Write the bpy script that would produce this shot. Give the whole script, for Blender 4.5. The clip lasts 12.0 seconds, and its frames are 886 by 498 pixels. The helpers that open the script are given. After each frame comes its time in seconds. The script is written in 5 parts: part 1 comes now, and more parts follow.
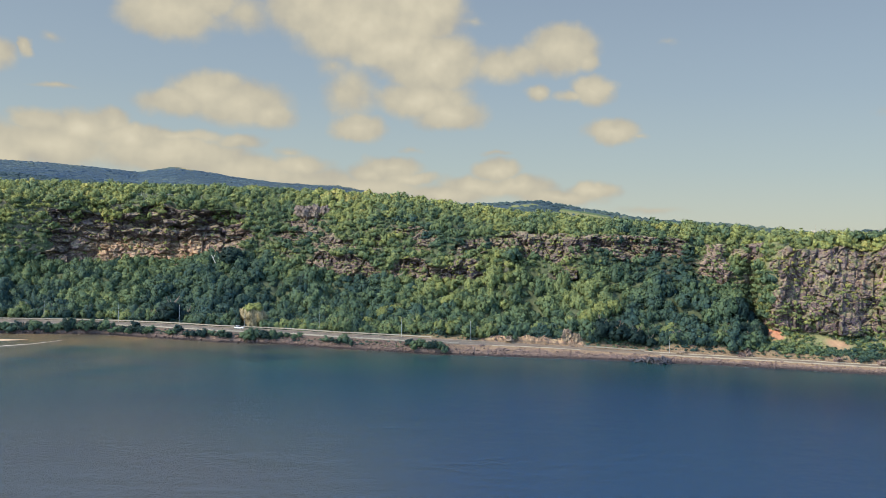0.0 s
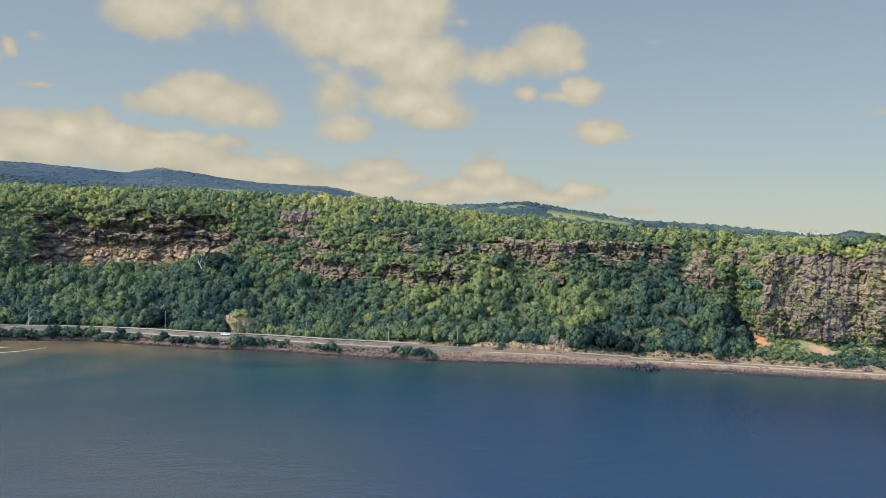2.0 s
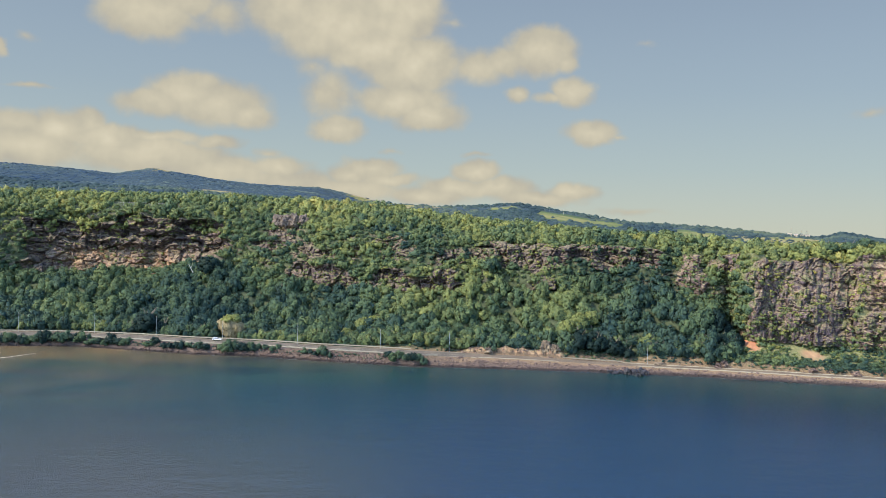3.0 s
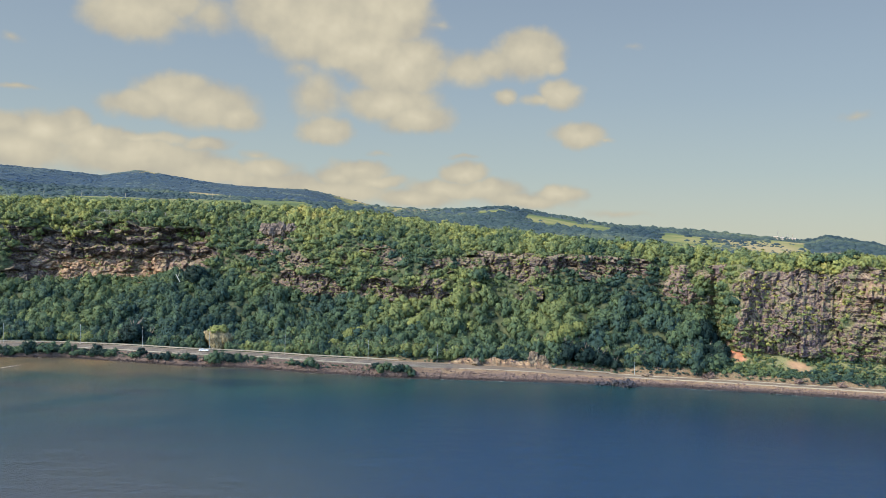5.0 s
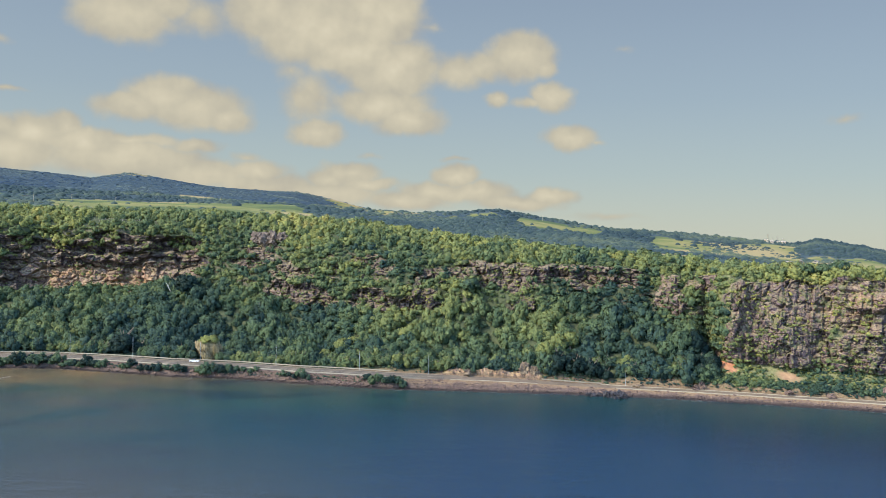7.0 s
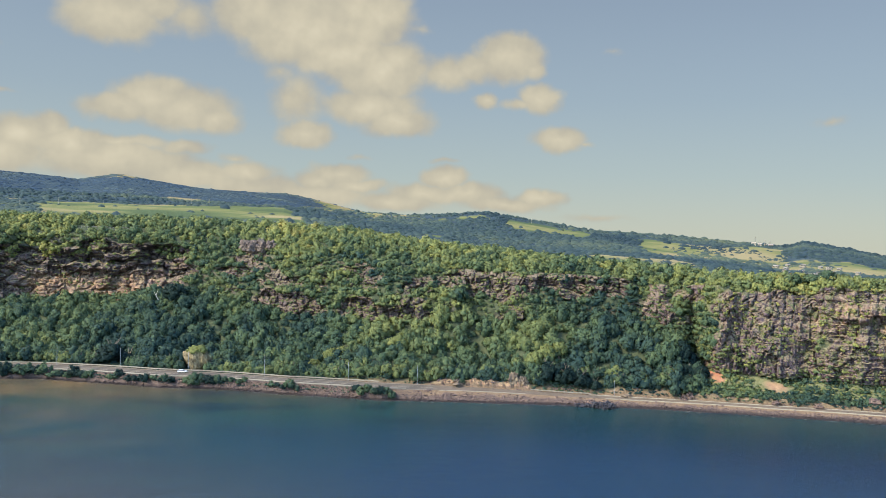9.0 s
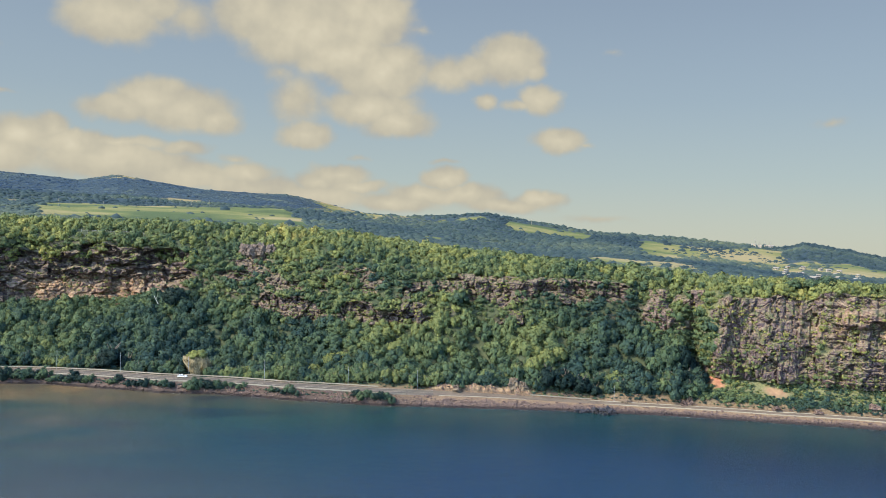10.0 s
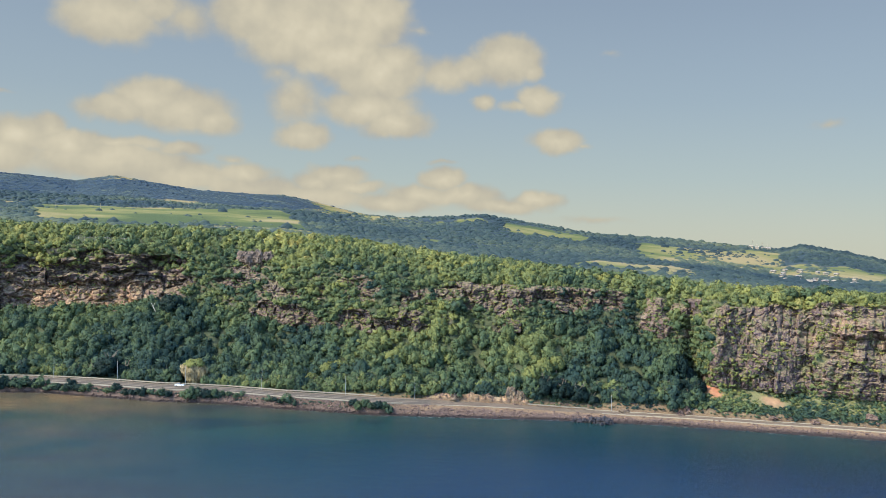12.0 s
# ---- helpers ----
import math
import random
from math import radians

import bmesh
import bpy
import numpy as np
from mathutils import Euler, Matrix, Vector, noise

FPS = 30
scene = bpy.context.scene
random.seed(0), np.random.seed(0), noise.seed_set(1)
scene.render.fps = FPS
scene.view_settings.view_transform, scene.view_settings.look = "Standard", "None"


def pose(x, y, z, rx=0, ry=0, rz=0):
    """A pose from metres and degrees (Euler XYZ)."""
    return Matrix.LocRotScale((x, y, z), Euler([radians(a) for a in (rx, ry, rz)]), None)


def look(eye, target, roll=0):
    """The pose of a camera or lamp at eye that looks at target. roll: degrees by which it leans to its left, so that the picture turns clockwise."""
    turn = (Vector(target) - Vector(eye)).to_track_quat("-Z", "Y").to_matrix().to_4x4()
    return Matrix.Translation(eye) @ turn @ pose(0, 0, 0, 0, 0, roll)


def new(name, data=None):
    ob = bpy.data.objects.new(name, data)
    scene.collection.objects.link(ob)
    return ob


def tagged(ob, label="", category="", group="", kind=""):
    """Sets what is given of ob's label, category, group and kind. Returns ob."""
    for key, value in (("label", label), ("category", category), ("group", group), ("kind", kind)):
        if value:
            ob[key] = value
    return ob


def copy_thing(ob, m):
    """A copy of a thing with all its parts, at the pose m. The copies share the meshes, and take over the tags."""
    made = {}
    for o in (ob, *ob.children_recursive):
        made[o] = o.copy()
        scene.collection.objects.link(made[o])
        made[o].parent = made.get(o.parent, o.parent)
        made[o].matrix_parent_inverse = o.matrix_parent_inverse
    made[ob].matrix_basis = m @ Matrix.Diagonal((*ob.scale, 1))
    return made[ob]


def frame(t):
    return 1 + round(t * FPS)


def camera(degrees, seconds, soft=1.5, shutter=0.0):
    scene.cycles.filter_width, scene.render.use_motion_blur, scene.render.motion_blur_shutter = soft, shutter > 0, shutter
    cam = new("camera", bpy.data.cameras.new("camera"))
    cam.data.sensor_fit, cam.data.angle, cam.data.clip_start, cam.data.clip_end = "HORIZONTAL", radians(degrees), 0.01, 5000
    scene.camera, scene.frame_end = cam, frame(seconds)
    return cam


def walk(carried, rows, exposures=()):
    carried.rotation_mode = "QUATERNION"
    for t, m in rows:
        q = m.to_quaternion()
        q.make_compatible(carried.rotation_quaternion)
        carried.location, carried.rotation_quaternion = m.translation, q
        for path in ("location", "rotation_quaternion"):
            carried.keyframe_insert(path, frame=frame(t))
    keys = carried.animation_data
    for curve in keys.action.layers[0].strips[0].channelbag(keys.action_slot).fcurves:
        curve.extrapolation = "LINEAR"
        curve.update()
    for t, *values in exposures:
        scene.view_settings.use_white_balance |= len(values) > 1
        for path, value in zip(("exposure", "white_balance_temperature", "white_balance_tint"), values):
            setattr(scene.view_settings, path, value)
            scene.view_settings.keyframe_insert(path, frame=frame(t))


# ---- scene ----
# ---- camera ----
cam = camera(54.07, 12.0, soft=0.8)
PATH = [
    (0.0, 0.00, 0.00, 48.92, 0.000, -0.558, -1.335), (0.5, 0.06, -0.05, 49.46, -0.156, -0.594, -1.328),
    (1.0, 0.13, -0.10, 50.10, -0.287, -0.613, -1.297), (1.5, 0.20, -0.10, 50.90, -0.548, -0.560, -1.303),
    (2.0, 0.24, -0.08, 51.84, -0.813, -0.541, -1.304), (2.5, 0.27, -0.06, 52.87, -1.067, -0.529, -1.299),
    (3.0, 0.28, -0.02, 53.95, -1.336, -0.504, -1.309), (4.0, 0.27, 0.05, 56.10, -1.740, -0.450, -1.320),
    (5.0, 0.24, 0.11, 58.29, -2.129, -0.403, -1.332), (5.5, 0.21, 0.14, 59.30, -2.304, -0.366, -1.340),
    (6.0, 0.19, 0.16, 60.33, -2.417, -0.342, -1.328), (6.5, 0.18, 0.18, 61.37, -2.508, -0.316, -1.330),
    (7.0, 0.17, 0.18, 62.41, -2.694, -0.286, -1.326), (8.0, 0.12, 0.18, 64.54, -3.080, -0.248, -1.338),
    (9.0, 0.08, 0.18, 66.67, -3.419, -0.216, -1.352), (9.5, 0.05, 0.17, 67.72, -3.418, -0.200, -1.362),
    (10.0, 0.02, 0.17, 68.77, -3.419, -0.183, -1.384), (10.5, -0.01, 0.16, 69.80, -3.562, -0.179, -1.397),
    (11.0, -0.01, 0.16, 70.86, -3.641, -0.182, -1.407), (11.5, 0.00, 0.16, 71.90, -3.522, -0.186, -1.409),
    (12.0, 0.00, 0.17, 72.93, -3.574, -0.189, -1.415),
]
walk(cam, [(t, pose(x, y, z, 90 + pitch, roll, yaw)) for t, x, y, z, yaw, pitch, roll in PATH])

# ---- light: afternoon sun from behind the sea, to one side ----
SUN = Vector((-0.68, -0.31, 0.66)).normalized()
sun = new("sun", bpy.data.lights.new("sun", "SUN"))
sun.data.energy, sun.data.angle, sun.data.color = 1.8, radians(0.55), (1.0, 0.89, 0.66)
sun.matrix_world = look(SUN * 900, (0, 0, 0))
world = bpy.data.worlds.new("sky")
scene.world = world
world.use_nodes = True
wn = world.node_tree
sky = wn.nodes.new("ShaderNodeTexSky")
sky.sky_type, sky.sun_disc = "NISHITA", False
sky.sun_elevation, sky.sun_rotation = math.asin(SUN.z), math.atan2(SUN.x, SUN.y)
sky.air_density, sky.dust_density, sky.ozone_density, sky.altitude = 1.0, 0.6, 5.0, 0
wn.nodes["Background"].inputs["Strength"].default_value = 0.15
wn.links.new(sky.outputs[0], wn.nodes["Background"].inputs["Color"])
scene.view_settings.exposure = 1.88


# ---- small tools ----
def hash2(i, j, k=0):
    """A steady random number in 0..1 for whole-number cells."""
    h = (np.asarray(i, np.int64) * 374761393 + np.asarray(j, np.int64) * 668265263 + np.asarray(k, np.int64) * 2147483647 + 1013) & 0xFFFFFFFF
    h = ((h ^ (h >> 13)) * 1274126177) & 0xFFFFFFFF
    h = ((h ^ (h >> 16)) * 2246822519) & 0xFFFFFFFF
    return ((h ^ (h >> 15)) & 0xFFFFFF) / float(0x1000000)


def vnoise(x, y, k=0):
    """Smooth value noise, -1..1."""
    x, y = np.broadcast_arrays(np.asarray(x, float), np.asarray(y, float))
    i, j = np.floor(x).astype(np.int64), np.floor(y).astype(np.int64)
    u, v = x - i, y - j
    u, v = u * u * (3 - 2 * u), v * v * (3 - 2 * v)
    a = hash2(i, j, k) * (1 - u) + hash2(i + 1, j, k) * u
    b = hash2(i, j + 1, k) * (1 - u) + hash2(i + 1, j + 1, k) * u
    return 2 * (a * (1 - v) + b * v) - 1


def fbm(x, y, k=0, octaves=4):
    total, gain = 0, 0.5
    for o in range(octaves):
        total = total + gain * vnoise(x * 2 ** o + 17 * o, y * 2 ** o - 31 * o, k + o)
        gain *= 0.5
    return total


def blocks(x, y, k=0):
    """Broken stone: distances to the two nearest seeds of a jittered grid, and the nearest one's own random number."""
    i, j = np.floor(x).astype(np.int64), np.floor(y).astype(np.int64)
    near, second, value = np.full(x.shape, 9.0), np.full(x.shape, 9.0), np.zeros(x.shape)
    for di in (-1, 0, 1):
        for dj in (-1, 0, 1):
            d = np.hypot(i + di + 0.15 + 0.7 * hash2(i + di, j + dj, k) - x, j + dj + 0.15 + 0.7 * hash2(i + di, j + dj, k + 1) - y)
            closer = d < near
            second = np.where(closer, near, np.minimum(second, d))
            value = np.where(closer, hash2(i + di, j + dj, k + 2), value)
            near = np.where(closer, d, near)
    return near, second, value


def smooth(a, b, x):
    t = np.clip((x - a) / (b - a), 0, 1)
    return t * t * (3 - 2 * t)


def mesh_of(name, verts, faces, mat, smooth_shade=False, normals=None):
    """A mesh from arrays; faces is an (n, 3) or (n, 4) array, or a list of them; normals, where given, are those of the vertices."""
    groups = faces if isinstance(faces, list) else [faces]
    groups = [np.asarray(g, np.int32) for g in groups if len(g)]
    me = bpy.data.meshes.new(name)
    verts = np.asarray(verts, np.float32)
    me.vertices.add(len(verts))
    me.vertices.foreach_set("co", verts.ravel())
    loops = np.concatenate([g.ravel() for g in groups])
    sizes = np.concatenate([np.full(len(g), g.shape[1], np.int32) for g in groups])
    me.loops.add(len(loops))
    me.loops.foreach_set("vertex_index", loops)
    me.polygons.add(len(sizes))
    me.polygons.foreach_set("loop_start", np.concatenate([[0], np.cumsum(sizes)[:-1]]).astype(np.int32))
    me.polygons.foreach_set("loop_total", sizes)
    me.polygons.foreach_set("use_smooth", np.full(len(sizes), smooth_shade))
    if normals is not None:
        free = me.attributes.new("custom_normal", "FLOAT_VECTOR", "POINT")
        free.data.foreach_set("vector", np.asarray(normals, np.float32).ravel())
    me.update(calc_edges=True)
    if mat:
        me.materials.append(mat)
    return me


def attribute(me, name, values):
    at = me.attributes.new(name, "FLOAT", "POINT")
    at.data.foreach_set("value", np.asarray(values, np.float32))


def grid_faces(rows, cols):
    i = (np.arange(rows - 1)[:, None] * cols + np.arange(cols - 1)[None, :]).ravel()
    return np.stack([i, i + 1, i + cols + 1, i + cols], 1)


# ---- materials ----
class Nodes:
    """A short way to write node materials."""

    def __init__(self, name):
        self.mat = bpy.data.materials.new(name)
        self.mat.use_nodes = True
        self.tree = self.mat.node_tree
        self.bsdf = self.tree.nodes["Principled BSDF"]
        self.out = self.tree.nodes["Material Output"]

    def node(self, kind, settings=None, **inputs):
        n = self.tree.nodes.new(kind)
        for key, value in (settings or {}).items():
            setattr(n, key, value)
        for key, value in inputs.items():
            self.put(n.inputs[int(key[1:]) if key[0] == "i" and key[1:].isdigit() else key.replace("_", " ")], value)
        return n

    def put(self, socket, value):
        if isinstance(value, bpy.types.NodeSocket):
            self.tree.links.new(value, socket)
        elif isinstance(value, bpy.types.Node):
            self.tree.links.new(value.outputs[0], socket)
        else:
            socket.default_value = value

    def place(self):
        return self.node("ShaderNodeTexCoord").outputs["Object"]

    def attr(self, name):
        return self.node("ShaderNodeAttribute", {"attribute_name": name}).outputs["Fac"]

    def noise(self, scale, detail=4, rough=0.55, at=None, stretch=None):
        at = at or self.place()
        if stretch:
            at = self.node("ShaderNodeMapping", i0=at, Scale=stretch).outputs[0]
        return self.node("ShaderNodeTexNoise", Vector=at, Scale=scale, Detail=detail, Roughness=rough).outputs[0]

    def math(self, op, a, b=0.5, c=0.5):
        return self.node("ShaderNodeMath", {"operation": op}, i0=a, i1=b, i2=c).outputs[0]

    def ramp(self, fac, stops):
        n = self.node("ShaderNodeValToRGB", Fac=fac)
        el = n.color_ramp.elements
        while len(el) < len(stops):
            el.new(0.5)
        for e, (p, c) in zip(el, stops):
            e.position, e.color = p, (*c, 1) if len(c) == 3 else c
        return n.outputs[0]

    def mix(self, fac, a, b):
        n = self.node("ShaderNodeMix", {"data_type": "RGBA"})
        self.put(n.inputs[0], fac)
        for socket, value in ((n.inputs[6], a), (n.inputs[7], b)):
            self.put(socket, (*value, 1) if isinstance(value, tuple) and len(value) == 3 else value)
        return n.outputs[2]

    def range(self, value, a, b, c=0.0, d=1.0):
        return self.node("ShaderNodeMapRange", i0=value, i1=a, i2=b, i3=c, i4=d).outputs[0]

    def bump(self, height, strength, distance):
        return self.node("ShaderNodeBump", Height=height, Strength=strength, Distance=distance).outputs[0]

    def done(self, color, rough=0.8, metal=0.0, normal=None, spec=None):
        self.put(self.bsdf.inputs["Base Color"], (*color, 1) if isinstance(color, tuple) and len(color) == 3 else color)
        self.put(self.bsdf.inputs["Roughness"], rough)
        self.put(self.bsdf.inputs["Metallic"], metal)
        if normal is not None:
            self.put(self.bsdf.inputs["Normal"], normal)
        if spec is not None:
            self.put(self.bsdf.inputs["Specular IOR Level"], spec)
        return self.mat


def leaf_material(name, stops, scale=0.9):
    m = Nodes(name)
    tint = m.math("ADD", m.attr("tint"), m.math("MULTIPLY", m.node("ShaderNodeObjectInfo").outputs["Random"], m.attr("loose")))
    grain = m.math("MULTIPLY", m.math("SUBTRACT", m.noise(scale, 3), 0.5), 0.24)
    col = m.ramp(m.math("ADD", tint, grain), stops)
    m.done(col, 0.6, spec=0.10)
    thin = m.node("ShaderNodeBsdfTranslucent", Color=col)
    both = m.node("ShaderNodeMixShader", i0=0.23, i1=m.bsdf.outputs[0], i2=thin.outputs[0])
    m.tree.links.new(both.outputs[0], m.out.inputs["Surface"])
    return m.mat


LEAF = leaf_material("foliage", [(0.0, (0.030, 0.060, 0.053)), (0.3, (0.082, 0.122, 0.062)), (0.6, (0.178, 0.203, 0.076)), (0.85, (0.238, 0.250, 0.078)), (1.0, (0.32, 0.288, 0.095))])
# darker species; also colours the trees that stand in for shadow
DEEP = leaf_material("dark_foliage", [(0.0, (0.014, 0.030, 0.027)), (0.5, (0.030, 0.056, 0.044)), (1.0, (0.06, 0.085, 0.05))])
# far foliage: blue of the distance haze put into the leaf colour
WOODS = leaf_material("hazed_woodland_foliage", [(0.0, (0.027, 0.046, 0.052)), (0.5, (0.052, 0.077, 0.067)), (1.0, (0.120, 0.138, 0.078))], 0.30)
MOUNTAIN = leaf_material("hazed_mountain_foliage", [(0.0, (0.027, 0.050, 0.082)), (0.5, (0.046, 0.074, 0.098)), (1.0, (0.115, 0.140, 0.105))], 0.05)


def bark():
    m = Nodes("bark")
    n = m.noise(3.0, 5, 0.6, stretch=(1, 1, 0.25))
    return m.done(m.ramp(n, [(0.3, (0.09, 0.07, 0.05)), (0.7, (0.22, 0.18, 0.14))]), 0.9, normal=m.bump(n, 0.5, 0.05))


BARK = bark()


def ground_material():
    """Basalt on the cliff, dry soil and leaf litter under trees, shingle on the shore, pasture and woodland far inland."""
    m = Nodes("land")
    at = m.place()
    big, mid, fine = m.noise(0.05, 4, at=at), m.noise(0.35, 5, 0.65, at=at), m.noise(2.2, 4, 0.7, at=at)
    layers = m.noise(0.22, 4, 0.6, at=at, stretch=(0.6, 0.6, 1.5))
    grain = m.math("ADD", m.math("MULTIPLY", mid, 0.4), m.math("MULTIPLY", fine, 0.6))
    basalt = m.ramp(m.math("ADD", m.math("MULTIPLY", layers, 0.45), m.math("MULTIPLY", grain, 0.55)),
                    [(0.37, (0.056, 0.037, 0.045)), (0.45, (0.126, 0.086, 0.091)), (0.54, (0.218, 0.152, 0.131)), (0.65, (0.42, 0.300, 0.195))])
    ochre = m.ramp(m.math("ADD", m.math("MULTIPLY", mid, 0.55), m.math("MULTIPLY", layers, 0.45)),
                   [(0.35, (0.16, 0.095, 0.085)), (0.48, (0.38, 0.225, 0.145)), (0.62, (0.60, 0.40, 0.23))])
    # lava darkens the basalt: darker rock, plus overhang shade put into its colour
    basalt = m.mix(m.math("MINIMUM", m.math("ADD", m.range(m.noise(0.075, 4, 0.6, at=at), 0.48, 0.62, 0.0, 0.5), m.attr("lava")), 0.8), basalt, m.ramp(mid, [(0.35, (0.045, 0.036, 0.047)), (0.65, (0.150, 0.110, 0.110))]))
    rock = m.mix(m.math("MINIMUM", m.math("ADD", m.attr("ochre"), m.range(big, 0.58, 0.72, 0, 0.25)), 1.0), basalt, ochre)
    grassy = m.ramp(fine, [(0.3, (0.09, 0.10, 0.05)), (0.6, (0.18, 0.175, 0.085)), (0.8, (0.28, 0.25, 0.13))])
    # upward ledges: lichen and dry grass, and lit edges painted in as paler tan
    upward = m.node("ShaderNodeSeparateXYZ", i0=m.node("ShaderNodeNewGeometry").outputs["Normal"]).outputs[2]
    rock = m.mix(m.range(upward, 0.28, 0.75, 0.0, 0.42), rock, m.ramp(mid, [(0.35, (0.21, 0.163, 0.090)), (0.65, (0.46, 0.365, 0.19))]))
    rock = m.mix(m.math("MULTIPLY", m.range(m.noise(0.28, 5, 0.7, at=at), 0.50, 0.60), m.attr("mossy")), rock, grassy)
    soil = m.ramp(mid, [(0.3, (0.035, 0.047, 0.026)), (0.7, (0.085, 0.095, 0.05))])
    soil = m.mix(m.attr("dry"), soil, grassy)
    col = m.mix(m.attr("rock"), soil, rock)
    shingle = m.ramp(fine, [(0.25, (0.046, 0.035, 0.033)), (0.5, (0.108, 0.076, 0.062)), (0.75, (0.20, 0.145, 0.105))])
    col = m.mix(m.attr("beach"), col, shingle)
    tan = m.ramp(fine, [(0.3, (0.088, 0.059, 0.038)), (0.5, (0.198, 0.134, 0.082)), (0.75, (0.335, 0.233, 0.14))])
    col = m.mix(m.attr("sand"), col, tan)
    pasture = m.ramp(m.math("ADD", m.math("MULTIPLY", m.attr("lush"), 0.65), m.math("MULTIPLY", m.noise(0.03, 4, 0.6, at=at), 0.35)),
                     [(0.30, (0.066, 0.090, 0.036)), (0.45, (0.126, 0.138, 0.047)), (0.56, (0.188, 0.172, 0.064)), (0.68, (0.26, 0.205, 0.098))])
    # woodland ground, its colour shifted to blue for distance haze
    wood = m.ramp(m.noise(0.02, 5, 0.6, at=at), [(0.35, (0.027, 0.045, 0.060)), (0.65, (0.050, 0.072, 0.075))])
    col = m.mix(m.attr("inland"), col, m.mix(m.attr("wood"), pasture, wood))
    earth = m.ramp(mid, [(0.3, (0.22, 0.13, 0.080)), (0.7, (0.35, 0.225, 0.13))])
    earth = m.mix(m.attr("red"), earth, m.ramp(mid, [(0.3, (0.38, 0.10, 0.06)), (0.7, (0.56, 0.215, 0.13))]))
    col = m.mix(m.attr("earth"), col, earth)
    wet = m.attr("wet")
    col = m.mix(wet, col, (0.022, 0.018, 0.018))
    # broken faces of the rock: blocks of two sizes with joints between them
    warped = m.node("ShaderNodeVectorMath", {"operation": "ADD"}, i0=at, i1=m.node("ShaderNodeVectorMath", {"operation": "SCALE"}, i0=m.node("ShaderNodeTexNoise", Vector=at, Scale=0.3, Detail=3.0).outputs["Color"], Scale=2.4).outputs[0]).outputs[0]
    height = m.math("ADD", mid, m.math("MULTIPLY", fine, 0.5))
    for scale, deep in ((0.5, 1.0), (1.15, 0.6)):
        cells = m.node("ShaderNodeTexVoronoi", {"feature": "F1"}, Vector=warped, Scale=scale)
        joint = m.node("ShaderNodeTexVoronoi", {"feature": "DISTANCE_TO_EDGE"}, Vector=warped, Scale=scale).outputs["Distance"]
        tilt = m.node("ShaderNodeSeparateXYZ", i0=cells.outputs["Color"]).outputs[0]
        step = m.math("ADD", m.math("MULTIPLY", tilt, deep), m.math("MULTIPLY", m.range(joint, 0.0, 0.12), 0.7 * deep))
        height = m.math("ADD", height, m.math("MULTIPLY", step, m.attr("rock")))
    normal = m.bump(height, 0.8, 0.42)
    return m.done(col, 0.92, normal=normal, spec=0.1)


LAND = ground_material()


def sea_material():
    m = Nodes("sea_water")
    at = m.place()
    tone = m.attr("depth")
    patch = m.noise(0.011, 4, 0.55, at=at, stretch=(0.6, 1.4, 1))
    fac = m.math("ADD", tone, m.math("MULTIPLY", m.math("SUBTRACT", patch, 0.5), 0.35))
    col = m.ramp(fac, [(0.0, (0.029, 0.042, 0.033)), (0.25, (0.0125, 0.039, 0.037)), (0.50, (0.0065, 0.0275, 0.0375)), (1.0, (0.006, 0.021, 0.043))])
    reef = m.math("MULTIPLY", m.range(m.noise(0.035, 4, 0.6, at=at, stretch=(0.5, 1.5, 1)), 0.50, 0.62), m.range(tone, 0.40, 0.85, 0.8, 0.0))
    col = m.mix(reef, col, (0.006, 0.022, 0.032))
    silt = m.math("MULTIPLY", m.attr("silt"), m.range(m.noise(0.03, 4, at=at), 0.25, 0.6))
    col = m.mix(silt, col, (0.125, 0.088, 0.045))
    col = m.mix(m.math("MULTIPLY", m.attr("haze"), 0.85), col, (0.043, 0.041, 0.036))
    foam = m.math("MULTIPLY", m.attr("foam"), m.range(m.noise(0.5, 4, 0.7, at=at), 0.5, 0.62))
    col = m.mix(foam, col, (0.65, 0.62, 0.56))
    swell, chop, ripple = m.noise(0.09, 3, at=at, stretch=(0.7, 1.5, 1)), m.noise(0.45, 4, 0.6, at=at, stretch=(1.1, 0.8, 1)), m.noise(1.7, 3, 0.6, at=at, stretch=(1.1, 0.8, 1))
    h = m.math("ADD", m.math("ADD", m.math("MULTIPLY", swell, 1.6), chop), m.math("MULTIPLY", ripple, 0.6))
    m.bsdf.inputs["IOR"].default_value = 1.33
    return m.done(col, 0.22, normal=m.bump(h, 0.44, 0.35), spec=0.18)


SEA = sea_material()

# ---- the coast: bearings in degrees from the origin, distances in metres ----
BEARING = [-42, -26, -21.4, -18, -14.5, -10.2, -6.7, -0.5, 7, 12, 16, 24.5, 34, 42]
SHORE = [515, 459, 447, 428, 410, 400, 386, 372, 371, 373.5, 375.5, 380, 391, 410]
ROAD_FAR = [22, 20, 16, 16.5, 16.5, 12.8, 13.2, 13.5, 13.5, 11, 10.5, 10.5, 10.5, 10.5]
ROAD_WIDE = [14, 14, 12.6, 13, 13, 10.6, 10.8, 10.8, 7, 5, 4.4, 4.4, 4.4, 4.4]
ROAD_UP = [4.7, 4.7, 4.9, 5.3, 5.3, 5.3, 5.3, 5.2, 4.0, 3.0, 2.6, 2.5, 2.5, 2.5]
CLIFF = [-42, -21.5, -16, -12.5, -8.5, -3, 2, 7.4, 11.5, 16.6, 18.7, 19.6, 21.0, 24.8, 25.7, 26.6, 27.5, 42]
FOOT_IN = [100, 101, 108, 104, 78, 70, 64, 58, 57, 52, 44, 50, 33, 30, 29, 28.5, 27, 30]
